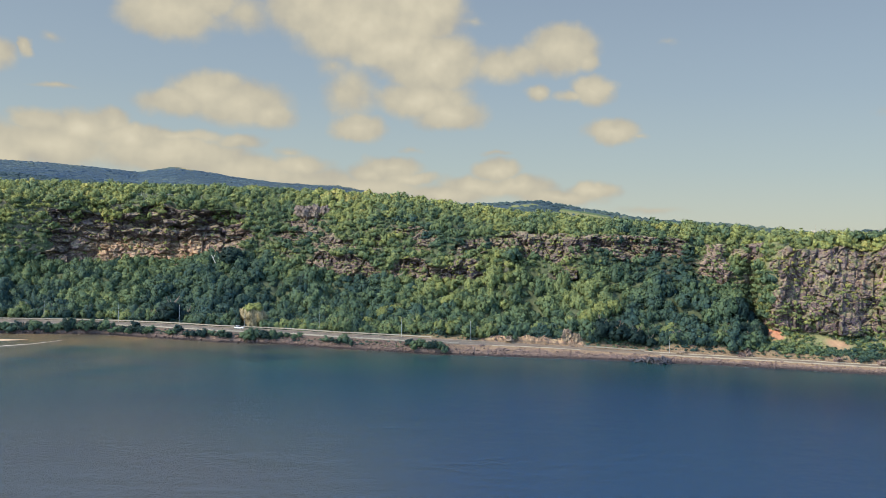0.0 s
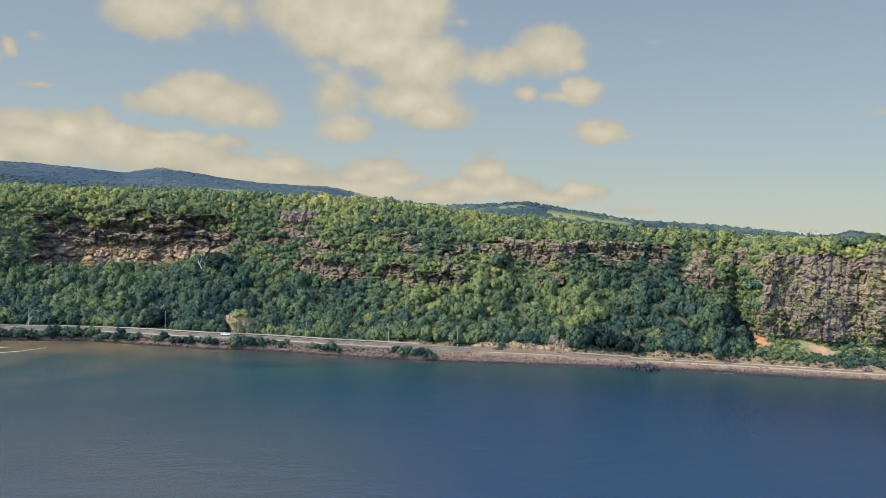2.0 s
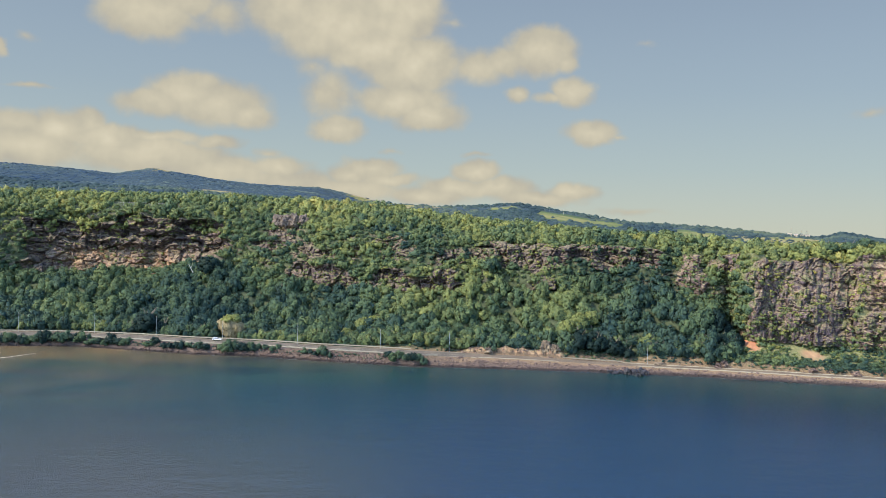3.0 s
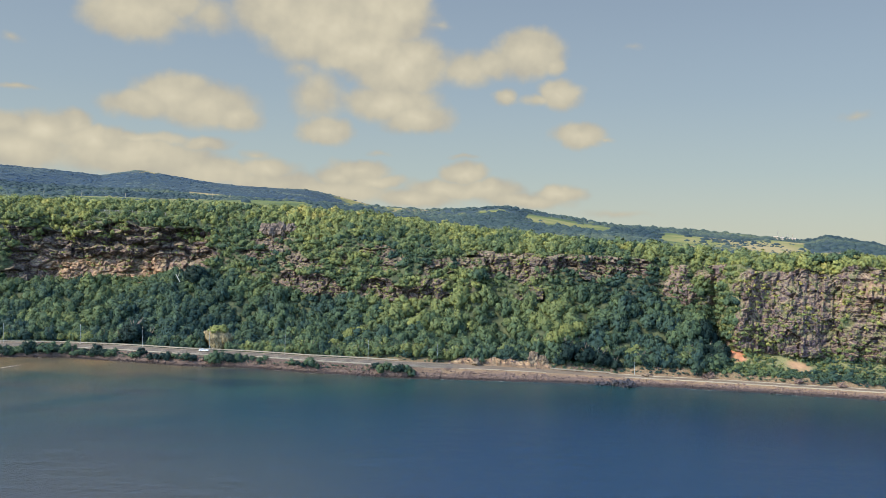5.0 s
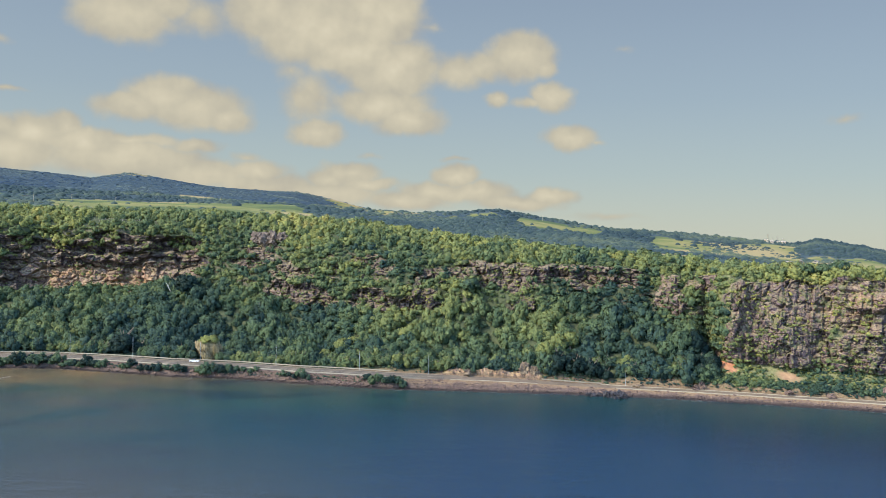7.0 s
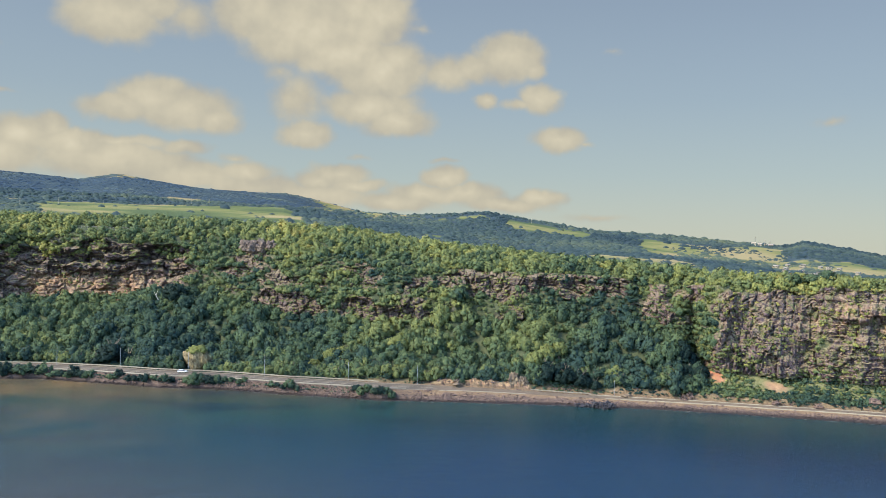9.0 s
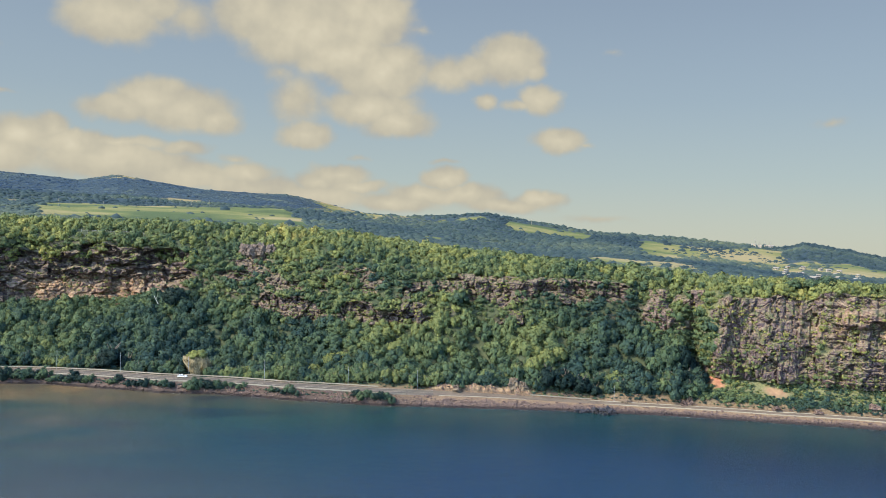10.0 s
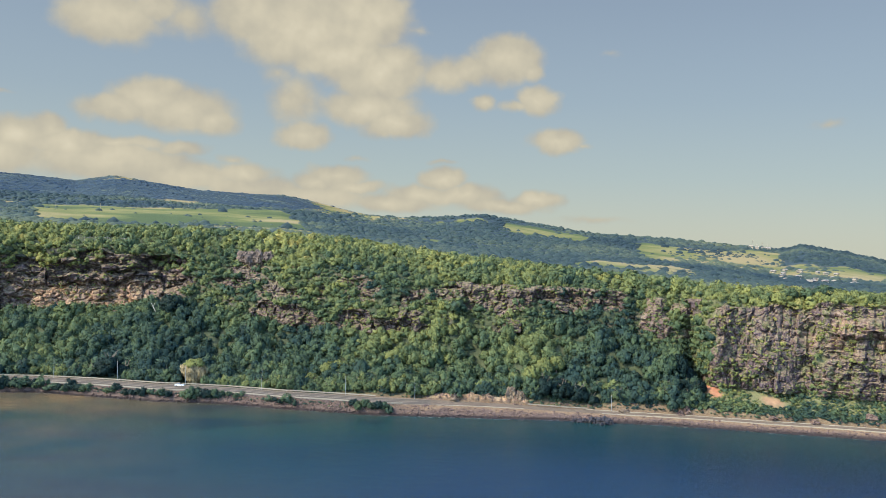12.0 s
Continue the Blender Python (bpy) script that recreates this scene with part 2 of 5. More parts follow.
FOOT_UP = [30, 30, 31, 36, 28, 27, 28, 32, 34, 29, 26, 15, 13, 12.5, 12.4, 12.3, 12, 12]
TOP_IN = [112, 111, 119, 126, 112, 100, 85, 76, 68, 64, 60, 60, 41, 40, 41, 39, 38, 42]
TOP_UP = [66, 67, 68, 64, 63, 59, 54.5, 54, 53, 51, 50, 49.5, 50, 51.5, 48.5, 48.5, 51.5, 51]
RIM_IN = [165, 165, 170, 165, 160, 158, 150, 136, 108, 79, 75, 72, 63, 61, 61, 61, 60, 64]
RIM_UP = [78, 78, 78, 77, 76, 73, 66.5, 62, 58.8, 56.8, 55.6, 54.8, 53.6, 53.2, 53, 53, 52.8, 54]


def along(table, at=BEARING):
    return lambda b: np.interp(b, at, table)


shore_r, road_far, road_wide, road_up = along(SHORE), along(ROAD_FAR), along(ROAD_WIDE), along(ROAD_UP)
foot_in, foot_up, top_in, top_up, rim_in, rim_up = (along(t, CLIFF) for t in (FOOT_IN, FOOT_UP, TOP_IN, TOP_UP, RIM_IN, RIM_UP))


def road_z(b, inland):
    """Height of the road, which leans towards the sea on its wide western part."""
    lean = 0.9 - 0.5 * smooth(-1, 7, b)
    return road_up(b) - lean * np.clip((road_far(b) - inland) / road_wide(b), 0, 1.05)


def spot(bearing, inland, z=0.0):
    """The place that lies at that bearing, so far inland of the waterline."""
    a, r = math.radians(bearing), float(shore_r(bearing)) + inland
    return Vector((r * math.sin(a), r * math.cos(a), z))


# heights of the country behind the cliff, by distance from the origin
FAR_B = [-42, -24, -19.4, -17.2, -12, -7, -3, 1, 6, 9.5, 13, 17, 22, 25, 26, 28.5, 31, 42]
NEAR_COUNTRY = [
    (760, [84, 82, 81, 81, 81, 80, 74, 66, 60, 56, 54, 53, 48, 45, 44, 42, 40, 38]),
    (1150, [104, 96, 93, 92, 92, 91, 84, 77, 66, 62, 62, 60, 51, 42, 41, 40, 38, 30]),
    (1600, [140, 124, 118, 119, 119, 116, 108, 95, 92, 84, 78, 66, 58, 52, 56, 54, 42, 20]),
    (2000, [175, 140, 141, 142, 144, 142, 116, 112, 128, 114, 101, 92, 79, 71, 80, 69, 49, 12]),
]
FAR_COUNTRY = [
    (2300, [210, 178, 172, 170, 160, 152, 148, 140, 157, 137, 119, 111, 95, 85, 98, 80, 54, 5]),
    (3100, [300, 265, 250, 270, 240, 215, 170, 140, 120, 100, 85, 70, 55, 45, 45, 35, 10, -15]),
    (3850, [330, 318, 298, 328, 278, 278, 220, 180, 120, 90, 70, 50, 30, 20, 10, -5, -20, -30]),
    (4700, [300, 290, 280, 270, 240, 220, 180, 140, 100, 60, 40, 20, 0, -15, -20, -30, -30, -30]),
]
FAR = NEAR_COUNTRY + FAR_COUNTRY


def land_sheet():
    """The whole ground in one sheet, from the sea bed to the horizon."""
    b = np.concatenate([np.linspace(-42, -28.2, 40), np.arange(-28, 32.01, 0.085), np.linspace(32.3, 42, 30)])
    cols = len(b)
    sr, rf, rw, ru = shore_r(b), road_far(b), road_wide(b), road_up(b)
    arc = np.radians(b) * 400
    wave = 1.6 * fbm(arc / 26, 0 * arc, 5) + 0.7 * fbm(arc / 5, 0 * arc, 6)
    fi, fu, ti, tu, ri, rh = foot_in(b), foot_up(b), top_in(b), top_up(b), rim_in(b), rim_up(b)
    wob = 7 * fbm(arc / 45, 0 * arc, 9) + 3 * fbm(arc / 14, 0 * arc, 10)
    fi, ti = fi + wob, ti + wob * 1.0
    fu = fu + 7.0 * fbm(arc / 24, 0 * arc, 11) * (1 - smooth(-13, -9, b)) + 3.0 * fbm(arc / 20, 0 * arc, 12) * smooth(-13, -9, b) * (1 - smooth(17, 19, b))
    tu = tu + 4.0 * fbm(arc / 14, 0 * arc, 13) * smooth(18, 20, b) + 2.0 * fbm(arc / 18, 0 * arc, 14)
    rows_r, rows_z, kind = [], [], []

    def add(inl, z, k, v):
        rows_r.append(sr + inl)
        rows_z.append(z + 0 * b)
        kind.append((k, v))

    for v in np.linspace(0, 1, 9)[:-1]:
        add(wave - 70 * (1 - v), -9 * (1 - v) ** 0.8, "sea", v)
    for v in np.linspace(0, 1, 12)[:-1]:
        inl = (rf - rw - 0.6) * v
        add(inl + wave * (1 - v), (road_z(b, rf - rw) - 0.1) * v ** 0.9 + 0.35 * vnoise(arc / 3, inl / 2, 3) * (v * (1 - v) * 4), "beach", v)
    for v in np.linspace(0, 1, 6):
        add(rf - rw - 0.6 + (rw + 1.8) * v, road_z(b, rf - rw - 0.6 + (rw + 1.8) * v), "road", v)
    for v in np.linspace(0, 1, 54)[1:]:
        inl = rf + 1.2 + (fi - rf - 1.2) * v
        z = ru + (fu - ru) * v ** 1.12
        z = z + 3.9 * smooth(0.0, 0.035, v) * (1 - smooth(0.1, 0.4, v)) * (smooth(2.6, 3.6, b) * (1 - smooth(8.6, 9.6, b)) + 0.6 * smooth(14.2, 15, b)) * (0.7 + 0.6 * fbm(arc / 5, 0 * arc, 15))
        hump = (13.0 * fbm(arc / 40 + 0.3 * inl / 30, inl / 90, 20) + 5.0 * fbm(arc / 14, inl / 40, 21)) * np.clip(v * (1 - v) * 4, 0, 1) * np.clip((fi - 25) / 40, 0.25, 1)
        add(inl, z + hump, "slope", v)
    for v in np.linspace(0, 1, 116)[1:]:
        inl = fi + (ti - fi) * (0.62 * v + 0.38 * v ** 3)
        add(inl, fu + (tu - fu) * v, "cliff", v)
    for v in np.linspace(0, 1, 26)[1:]:
        add(ti + (ri - ti) * v, tu + (rh - tu) * (1 - (1 - v) ** 1.7), "brow", v)
    r0 = sr + ri
    for v in np.linspace(0, 1, 140)[1:]:
        r = r0 * (4700 / r0) ** v
        z = np.zeros(cols)
        knots_r = [r0] + [np.full(cols, float(k)) for k, _ in FAR]
        knots_z = [rh] + [np.interp(b, FAR_B, h) for _, h in FAR]
        for n in range(len(FAR)):
            t = (r - knots_r[n]) / (knots_r[n + 1] - knots_r[n])
            inside = (t >= 0) & (t <= 1.0001)
            s = np.clip(t, 0, 1)
            s = 0.35 * s + 0.65 * s * s * (3 - 2 * s)
            z = np.where(inside, knots_z[n] * (1 - s) + knots_z[n + 1] * s, z)
        rough = fbm(arc * r / 400 / 320, r / 320, 40) * np.clip((r - 800) / 1500, 0, 1) * 11
        rows_r.append(r)
        rows_z.append(z + rough)
        kind.append(("far", v))
    R, Z = np.array(rows_r), np.array(rows_z)
    rows = len(R)
    B = np.broadcast_to(b, R.shape)
    A = np.broadcast_to(arc, R.shape)
    part = np.array([k for k, _ in kind])
    V = np.array([v for _, v in kind])[:, None] + 0 * B
    is_cliff = (part == "cliff")[:, None]
    brow = (part == "brow")[:, None]

    # where bare rock shows
    WB, WV = B + 1.1 * fbm(A / 16, Z / 9, 51) - 2.5 * smooth(18.2, 20.0, B) * V ** 1.4, V + 0.20 * fbm(A / 14, Z / 10, 52)

    def zone(b0, b1, v0, v1, soft=0.8, sv=0.08):
        return smooth(b0 - soft, b0 + soft, WB) * (1 - smooth(b1 - soft, b1 + soft, WB)) * smooth(v0 - sv, v0 + sv, WV) * (1 - smooth(v1 - sv, v1 + sv, WV))

    rock = np.zeros_like(B)
    for z in (zone(-24.5, -13.6, -0.02, 0.86), zone(-15, -12.6, 0.35, 0.88), zone(-9.3, -7.6, 0.84, 1.1), zone(-8.8, 2.6, 0.03, 0.36), zone(-10.6, -8.9, 0.50, 0.95) * 0.8, zone(-5.0, -2.0, 0.45, 0.75) * 0.6, zone(0.5, 4.5, 0.5, 0.85) * 0.8,
              zone(4.0, 15.6, 0.45, 1.05) * 0.95, zone(-10.5, 3.2, 0.0, 0.95) * 0.44, zone(3.2, 19.0, 0.2, 1.0) * 0.42, zone(7.3, 9.4, -0.2, 0.30) * 1.4, zone(16.3, 18.0, 0.25, 1.1, 0.4) * 1.3, zone(18.9, 19.8, 0.66, 1.05) * 0.85, zone(19.9, 43, -0.3, 1.1, 0.4)):
        rock = np.maximum(rock, z)
    patchy = 0.85 * fbm(A / 9, Z / 5, 50) + 0.4 * fbm(A / 3.5, Z / 2.2, 54) * (1 - smooth(18, 20, B))
    rock = rock * is_cliff * (1 - 0.45 * smooth(25.9, 26.4, WB) * (1 - smooth(26.9, 27.4, WB)) * (1 - smooth(0.5, 0.7, V)))
    bare = smooth(0.34, 0.56, rock * (1 - 0.20 * ((B > -12) & (B < 20))) + 0.62 * patchy * np.clip(rock * 3, 0, 1)) * is_cliff
    right = smooth(21.6, 22.8, WB)
    rock_brow = right * brow * (1 - smooth(0.05, 0.25, V + 0.3 * patchy))
    bare = np.maximum(bare, rock_brow)
    # blocky ledges of lava, pushed out or in along the line of sight from the sea
    push = np.zeros_like(R)
    for high, wide, deep, k in ((7.5, 5.6, 4.4, 60), (3.4, 2.5, 2.3, 63), (1.5, 1.15, 0.8, 66)):
        deep = deep * (1 + {60: -0.25, 63: 0.0, 66: 0.2}[k] * smooth(19, 21, B))
        high = high * (1 + 0.35 * smooth(19, 21, B))
        near, second, value = blocks(A / wide + 0.9 * fbm(A / wide / 2, Z / high / 2, k + 5), Z / high + 0.6 * fbm(A / wide / 2, Z / high / 2, k + 9), k)
        crack = smooth(0.0, 0.2, second - near)
        push += (1 + 0.5 * (1 - smooth(-13.5, -12, B))) * (deep * (value - 0.5) - 0.34 * deep * (1 - crack))
    for thick, deep, k in ((4.4, 2.2, 77), (1.7, 0.9, 79)):
        lay = Z / thick + 1.1 * fbm(A / 30, Z / 40, k)
        within = lay - np.floor(lay)
        broken = smooth(-0.25, 0.25, fbm(A / 9, np.floor(lay) * 3.7, k + 1))
        west = 0.55 + 0.45 * smooth(19, 21, B) + (0.1 + 1.0 * (thick > 3)) * (1 - smooth(-13.5, -12, B))
        push += deep * west * (1 - 0.8 * smooth(18.5, 20.5, B) * (1 - smooth(25.5, 27, B))) * broken * (hash2(np.floor(lay), 3, k) - 0.5 + 0.9 * (within - 0.5))
    push *= 1 + 0.4 * smooth(-12, -10, B) * (1 - smooth(15, 17, B))
    push += 3.0 * smooth(19.5, 21, B) * fbm(A / 19, Z / 22, 68, 3)
    bulge = 3.2 * smooth(20.3, 21.6, B) * (1 - smooth(25.4, 26.4, B)) - 1.6 * smooth(25.8, 26.4, B) * (1 - smooth(26.7, 27.3, B)) + 2.8 * smooth(26.7, 27.9, B)
    push += bulge * smooth(-0.5, 0.12, V) * np.where(V > 0.8, 1 - 0.6 * (V - 0.8) / 0.2, 1)
    alcove = zone(-24.0, -13.2, 0.02, 0.80, 0.7, 0.12) * is_cliff
    WL = V + 0.20 * fbm(A / 12, Z / 30, 53)
    ledge = lambda v0, v1: smooth(v0 - 0.015, v0 + 0.015, WL) * (1 - smooth(v1 - 0.015, v1 + 0.015, WL)) * zone(-24.6, -12.8, -0.3, 1.3, 0.7) * is_cliff
    cave = 2.4 * ledge(0.44, 0.52) - 1.5 * ledge(0.52, 0.62) + 2.2 * ledge(0.63, 0.70) - 1.2 * ledge(0.70, 0.79) + 2.0 * ledge(0.80, 0.86)
    push *= 1 - 0.1 * zone(-22.8, -15.2, -0.1, 0.46) * is_cliff
    recess = zone(-15.4, -12.9, 0.25, 0.78, 0.4, 0.1) * is_cliff
    shelf = (2.6 * zone(27.0, 43, 0.40, 0.56, 0.5, 0.03) - 2.8 * zone(26.8, 43, 0.60, 0.80, 0.5, 0.04) + 2.2 * zone(24.8, 26.6, 0.66, 0.82, 0.4, 0.04)) * is_cliff
    band = zone(-8.8, 2.6, 0.27, 0.40) * is_cliff
    lip = zone(4.0, 15.0, 0.84, 1.02) * is_cliff
    pillar = (4.5 * zone(16.3, 18.0, 0.30, 1.05, 0.4) + 4.0 * zone(7.3, 9.4, -0.3, 0.24, 0.5)) * is_cliff
    R = R - bare * push * (0.35 + 0.65 * np.clip(bare, 0, 1)) + 3.5 * alcove + cave + 7.0 * recess - 4.5 * band - 3.5 * lip - pillar + shelf
    R = R + is_cliff * (1 - bare) * (2.0 * fbm(A / 10, Z / 8, 70) + 5.0 * fbm(A / 15, Z / 45, 72) * smooth(0.0, 0.25, V) * (1 - smooth(18.5, 20, B))) + (is_cliff | brow) * 7.0 * fbm(A / 30, Z / 60, 71) * np.where(is_cliff, smooth(0, 0.3, V), 1 - V) * (1 - 0.6 * right)
    cut = (part == "slope")[:, None] * (1 - smooth(0.06, 0.085, V + 0.02 * patchy)) * smooth(2.4, 3.4, B) * (1 - smooth(9.2, 9.8, B))
    near, second, value = blocks(A / 1.7, Z / 1.4, 110)
    R = R + cut * (1.3 * (value - 0.5) - 0.5 * smooth(0.0, 0.2, second - near))
    x, y = R * np.sin(np.radians(B)), R * np.cos(np.radians(B))
    verts = np.stack([x, y, Z], 2).reshape(-1, 3)
    me = mesh_of("ground", verts, grid_faces(rows, cols)[:, ::-1], LAND)
    flat = lambda a: np.broadcast_to(a, R.shape).ravel()
    attribute(me, "rock", flat(np.maximum(np.maximum(bare, cut), is_cliff * 0.35 * (patchy > 0.1))))
    attribute(me, "ochre", flat(np.clip(zone(-21.8, -15.2, -0.1, 0.48) * (0.80 + 1.6 * fbm(A / 11, Z / 7, 80)) + zone(26.0, 32, 0.45, 0.8) * 0.2 + (zone(24.8, 27.4, 0.52, 0.76, 0.4) + zone(28.4, 33, 0.30, 0.60, 0.4)) * (0.05 + 0.9 * fbm(A / 8, Z / 5, 84)) + 0.75 * cut, 0, 1)))
    # darker rock by place, partly the shade of overhangs painted in
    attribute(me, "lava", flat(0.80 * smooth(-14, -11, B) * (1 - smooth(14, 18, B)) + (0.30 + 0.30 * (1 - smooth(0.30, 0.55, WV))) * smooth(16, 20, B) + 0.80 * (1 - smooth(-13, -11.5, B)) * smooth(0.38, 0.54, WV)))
    attribute(me, "dry", flat(smooth(19.2, 20.5, B)))
    attribute(me, "mossy", flat(0.35 + 0.60 * smooth(19, 21, B)))
    sh = ((part == "beach") | (part == "sea"))[:, None] * 1.0
    attribute(me, "beach", flat(np.maximum(sh, (part == "road")[:, None] * 1.0)))
    attribute(me, "sand", flat(((part == "beach")[:, None] * smooth(0.48, 0.85, V + 0.25 * vnoise(A / 4, V * 3, 95)) + (part == "road")[:, None] + (part == "slope")[:, None] * (1 - 0.75 * cut) * (1 - smooth(0.03, 0.10, V - 0.02 * smooth(19, 20, B)))) * (0.10 + 0.75 * smooth(-6, 4, B))))
    attribute(me, "wet", flat((part == "sea")[:, None] * 1.0 + (part == "beach")[:, None] * (1 - smooth(0.35, 1.1, Z)) * 0.85))
    far_row = (part == "far")[:, None] * 1.0
    attribute(me, "inland", flat(far_row * smooth(0.005, 0.03, V)))
    # pasture and woodland of the plateau
    grass = smooth(-0.02, 0.06, fbm(A * R / 400 / 260, R / 420, 90) + 0.35 * fbm(A * R / 400 / 60, R / 80, 91) + far_field(B, R))
    attribute(me, "wood", flat(1 - grass))
    attribute(me, "lush", flat(np.clip(0.42 + 0.75 * fbm(A * R / 400 / 170, R / 120, 92) + 0.13 * smooth(15, 18, B) + 0.16 * (R > 2250) * (B < 0) + 0.20 * smooth(11, 12, B) * (1 - smooth(19, 21, B)) * (R < 1200), 0, 1)))
    slope = (part == "slope")[:, None]
    path = slope * smooth(22.2, 23.0, B) * (1 - smooth(25.2, 26.2, B)) * smooth(0.32, 0.5, V) * (1 - smooth(0.06, 0.34, np.abs(V - (1.0 - (B - 22.8) * 0.24)) + 0.12 * fbm(A / 5, V * 5, 97))) 
    red = slope * smooth(19.7, 20.2, B) * (1 - smooth(21.3, 21.8, B)) * smooth(0.46, 0.66, V) * (1 - smooth(0.95, 1.0, V))
    attribute(me, "earth", flat(np.clip(path * (0.30 + 2.2 * patchy) + red * (0.6 + 0.8 * patchy), 0, 1)))
    attribute(me, "red", flat(np.clip(red * 2, 0, 1)))
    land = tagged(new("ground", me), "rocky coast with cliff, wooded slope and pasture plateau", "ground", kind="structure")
    return dict(x=x, y=y, z=Z, b=B, r=R, v=V, part=part, bare=bare, grass=grass, earth=np.clip(path + red, 0, 1), arc=A)


def far_field(B, R):
    """Above zero where the country inland is open pasture, below where it is wooded."""
    def patch(b0, b1, r0, r1, s=1.0):
        return smooth(b0 - 0.6, b0 + 0.6, B) * (1 - smooth(b1 - 0.6, b1 + 0.6, B)) * smooth(r0 - 40, r0 + 40, R) * (1 - smooth(r1 - 50, r1 + 50, R)) * s
    B, R = B + 0.55 * fbm(B * 1.1, R / 140, 180) + 0.2 * fbm(B * 4, R / 50, 182), R + 90 * fbm(B * 0.8, R / 200, 184) + 40 * fbm(B * 3.5, R / 90, 186)
    f = -0.42 + 0 * R
    slant = smooth(-22.4, -21.2, B) * (1 - smooth(-0.6, 0.6, B + 4.9 + (R - 1150) / 415)) * smooth(900, 1000, R) * (1 - smooth(1960, 2060, R))
    f = f + 1.1 * slant + patch(-40, -20.6, 1990, 2110, 0.9) - patch(-21.9, -20.6, 1930, 2080, 1.4)
    f = f + patch(7.8, 12.9, 1790, 2150, 1.2) + patch(3.0, 6.5, 2060, 2150, 0.7)
    f = f + patch(12.4, 20.5, 900, 1040, 0.9) + patch(16.5, 24.4, 1150, 1900, 0.75) + patch(24.0, 31, 1290, 1590, 1.0) - patch(24.6, 40, 1640, 2500, 0.6) + patch(-14.6, -12.2, 2400, 2560, 1.0) + patch(-11.6, -10.0, 2330, 2450, 1.0)
    f = f + patch(-5.2, 1.5, 2150, 4200, 0.78) + patch(-5.2, 1.8, 3250, 4400, 0.35) + patch(22.5, 25.0, 1600, 2150, 0.6) + patch(2.4, 3.5, 1560, 1660, 0.8) + patch(13.5, 16.5, 1500, 1640, 0.5) + patch(4.5, 7, 1900, 2000, 0.5)
    return f


G = land_sheet()


def sea_sheet():
    """The sea, in one sheet to the horizon."""
    b = np.concatenate([np.linspace(-180, -44, 30), np.linspace(-42, 42, 130), np.linspace(44, 180, 30)])
    r = np.concatenate([[0.0], np.linspace(20, 340, 50), np.linspace(343, 520, 60), 520 * (4900 / 520) ** np.linspace(0.03, 1, 24)])
    Bv, Rv = np.meshgrid(b, r)
    x, y = Rv * np.sin(np.radians(Bv)), Rv * np.cos(np.radians(Bv))
    me = mesh_of("sea", np.stack([x, y, 0 * x], 2).reshape(-1, 3), grid_faces(len(r), len(b))[:, ::-1], SEA, True)
    off = shore_r(Bv) - Rv
    side = np.degrees(np.arctan2(x, np.maximum(y, 150)))
    east = smooth(-26, 20, side)
    depth = np.clip(0.06 + 0.26 * smooth(-12, 6, side) + smooth(0, 110, off) * 0.62 * (0.45 + 0.75 * east) + 0.22 * east * smooth(40, 200, off), 0, 1)
    attribute(me, "depth", depth.ravel())
    silt = (0.85 * (1 - smooth(4, 60, off)) + 0.58 * (1 - smooth(60, 190, off))) * (1 - smooth(-25, -9, Bv)) + 0.3 * (1 - smooth(3, 14, off)) * (1 - smooth(-8, 2, Bv))
    attribute(me, "silt", np.clip(silt, 0, 1).ravel())
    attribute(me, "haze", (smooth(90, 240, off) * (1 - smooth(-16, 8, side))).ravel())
    attribute(me, "foam", ((1 - smooth(0.5, 3.0, np.abs(off))) * 0.4).ravel())
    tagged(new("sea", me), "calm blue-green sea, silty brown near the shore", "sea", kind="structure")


sea_sheet()
# ---- clouds: a far backdrop of cumulus over the land ----
# puffs: bearing, height, half width, half height, all in degrees; weight
HIGH_CLOUD = [(-17.7, 13.5, 2.95, 1.64, 10), (-13.2, 13.8, 2.63, 1.49, 6), (-15.0, 14.3, 2.07, 0.93, 8), (-9.0, 14.5, 2.72, 1.87, 10), (-6.1, 13.8, 4.05, 2.42, 11), (-2.2, 14.6, 3.16, 2.24, 11), (-3.8, 12.3, 3.52, 1.68, 10), (-1.0, 11.3, 3.17, 1.94, 11), (-6.3, 9.3, 1.91, 1.94, 7), (-7.5, 10.9, 1.46, 1.12, 5), (-1.5, 9.0, 3.17, 1.19, 10), (0.2, 8.1, 2.42, 1.04, 10), (-5.7, 7.1, 1.69, 0.97, 10)]
SIDE_CLOUD = [(3.3, 11.3, 2.05, 1.19, 8), (5.3, 11.7, 1.85, 1.12, 8), (7.5, 12.3, 2.28, 1.49, 11), (9.2, 11.6, 0.91, 0.75, 8), (6.0, 9.6, 0.93, 0.62, 8), (9.6, 9.7, 1.31, 0.97, 10), (8.2, 9.4, 1.5, 0.5, 6.5), (10.8, 7.1, 1.67, 0.82, 10), (12.5, 6.8, 0.89, 0.26, 5), (3.4, 5.7, 1.12, 0.26, 5), (-2.2, 5.8, 1.12, 0.3, 4.5), (1.5, 14.0, 1.04, 0.6, 4.5), (27.5, 8.1, 1.64, 0.52, 4.4), (14.2, 12.7, 0.88, 0.45, 4)]
WEST_CLOUD = [(-15.2, 8.8, 2.58, 1.42, 10), (-13.3, 8.3, 2.98, 1.34, 10), (-17.1, 8.2, 2.53, 0.97, 9), (-11.4, 7.7, 1.6, 0.9, 9), (-26.0, 10.6, 0.47, 0.56, 9), (-24.3, 8.5, 1.68, 0.22, 5.5), (-24.4, 11.3, 0.92, 0.52, 4.4), (-28.2, 10.1, 1.71, 1.12, 9)]
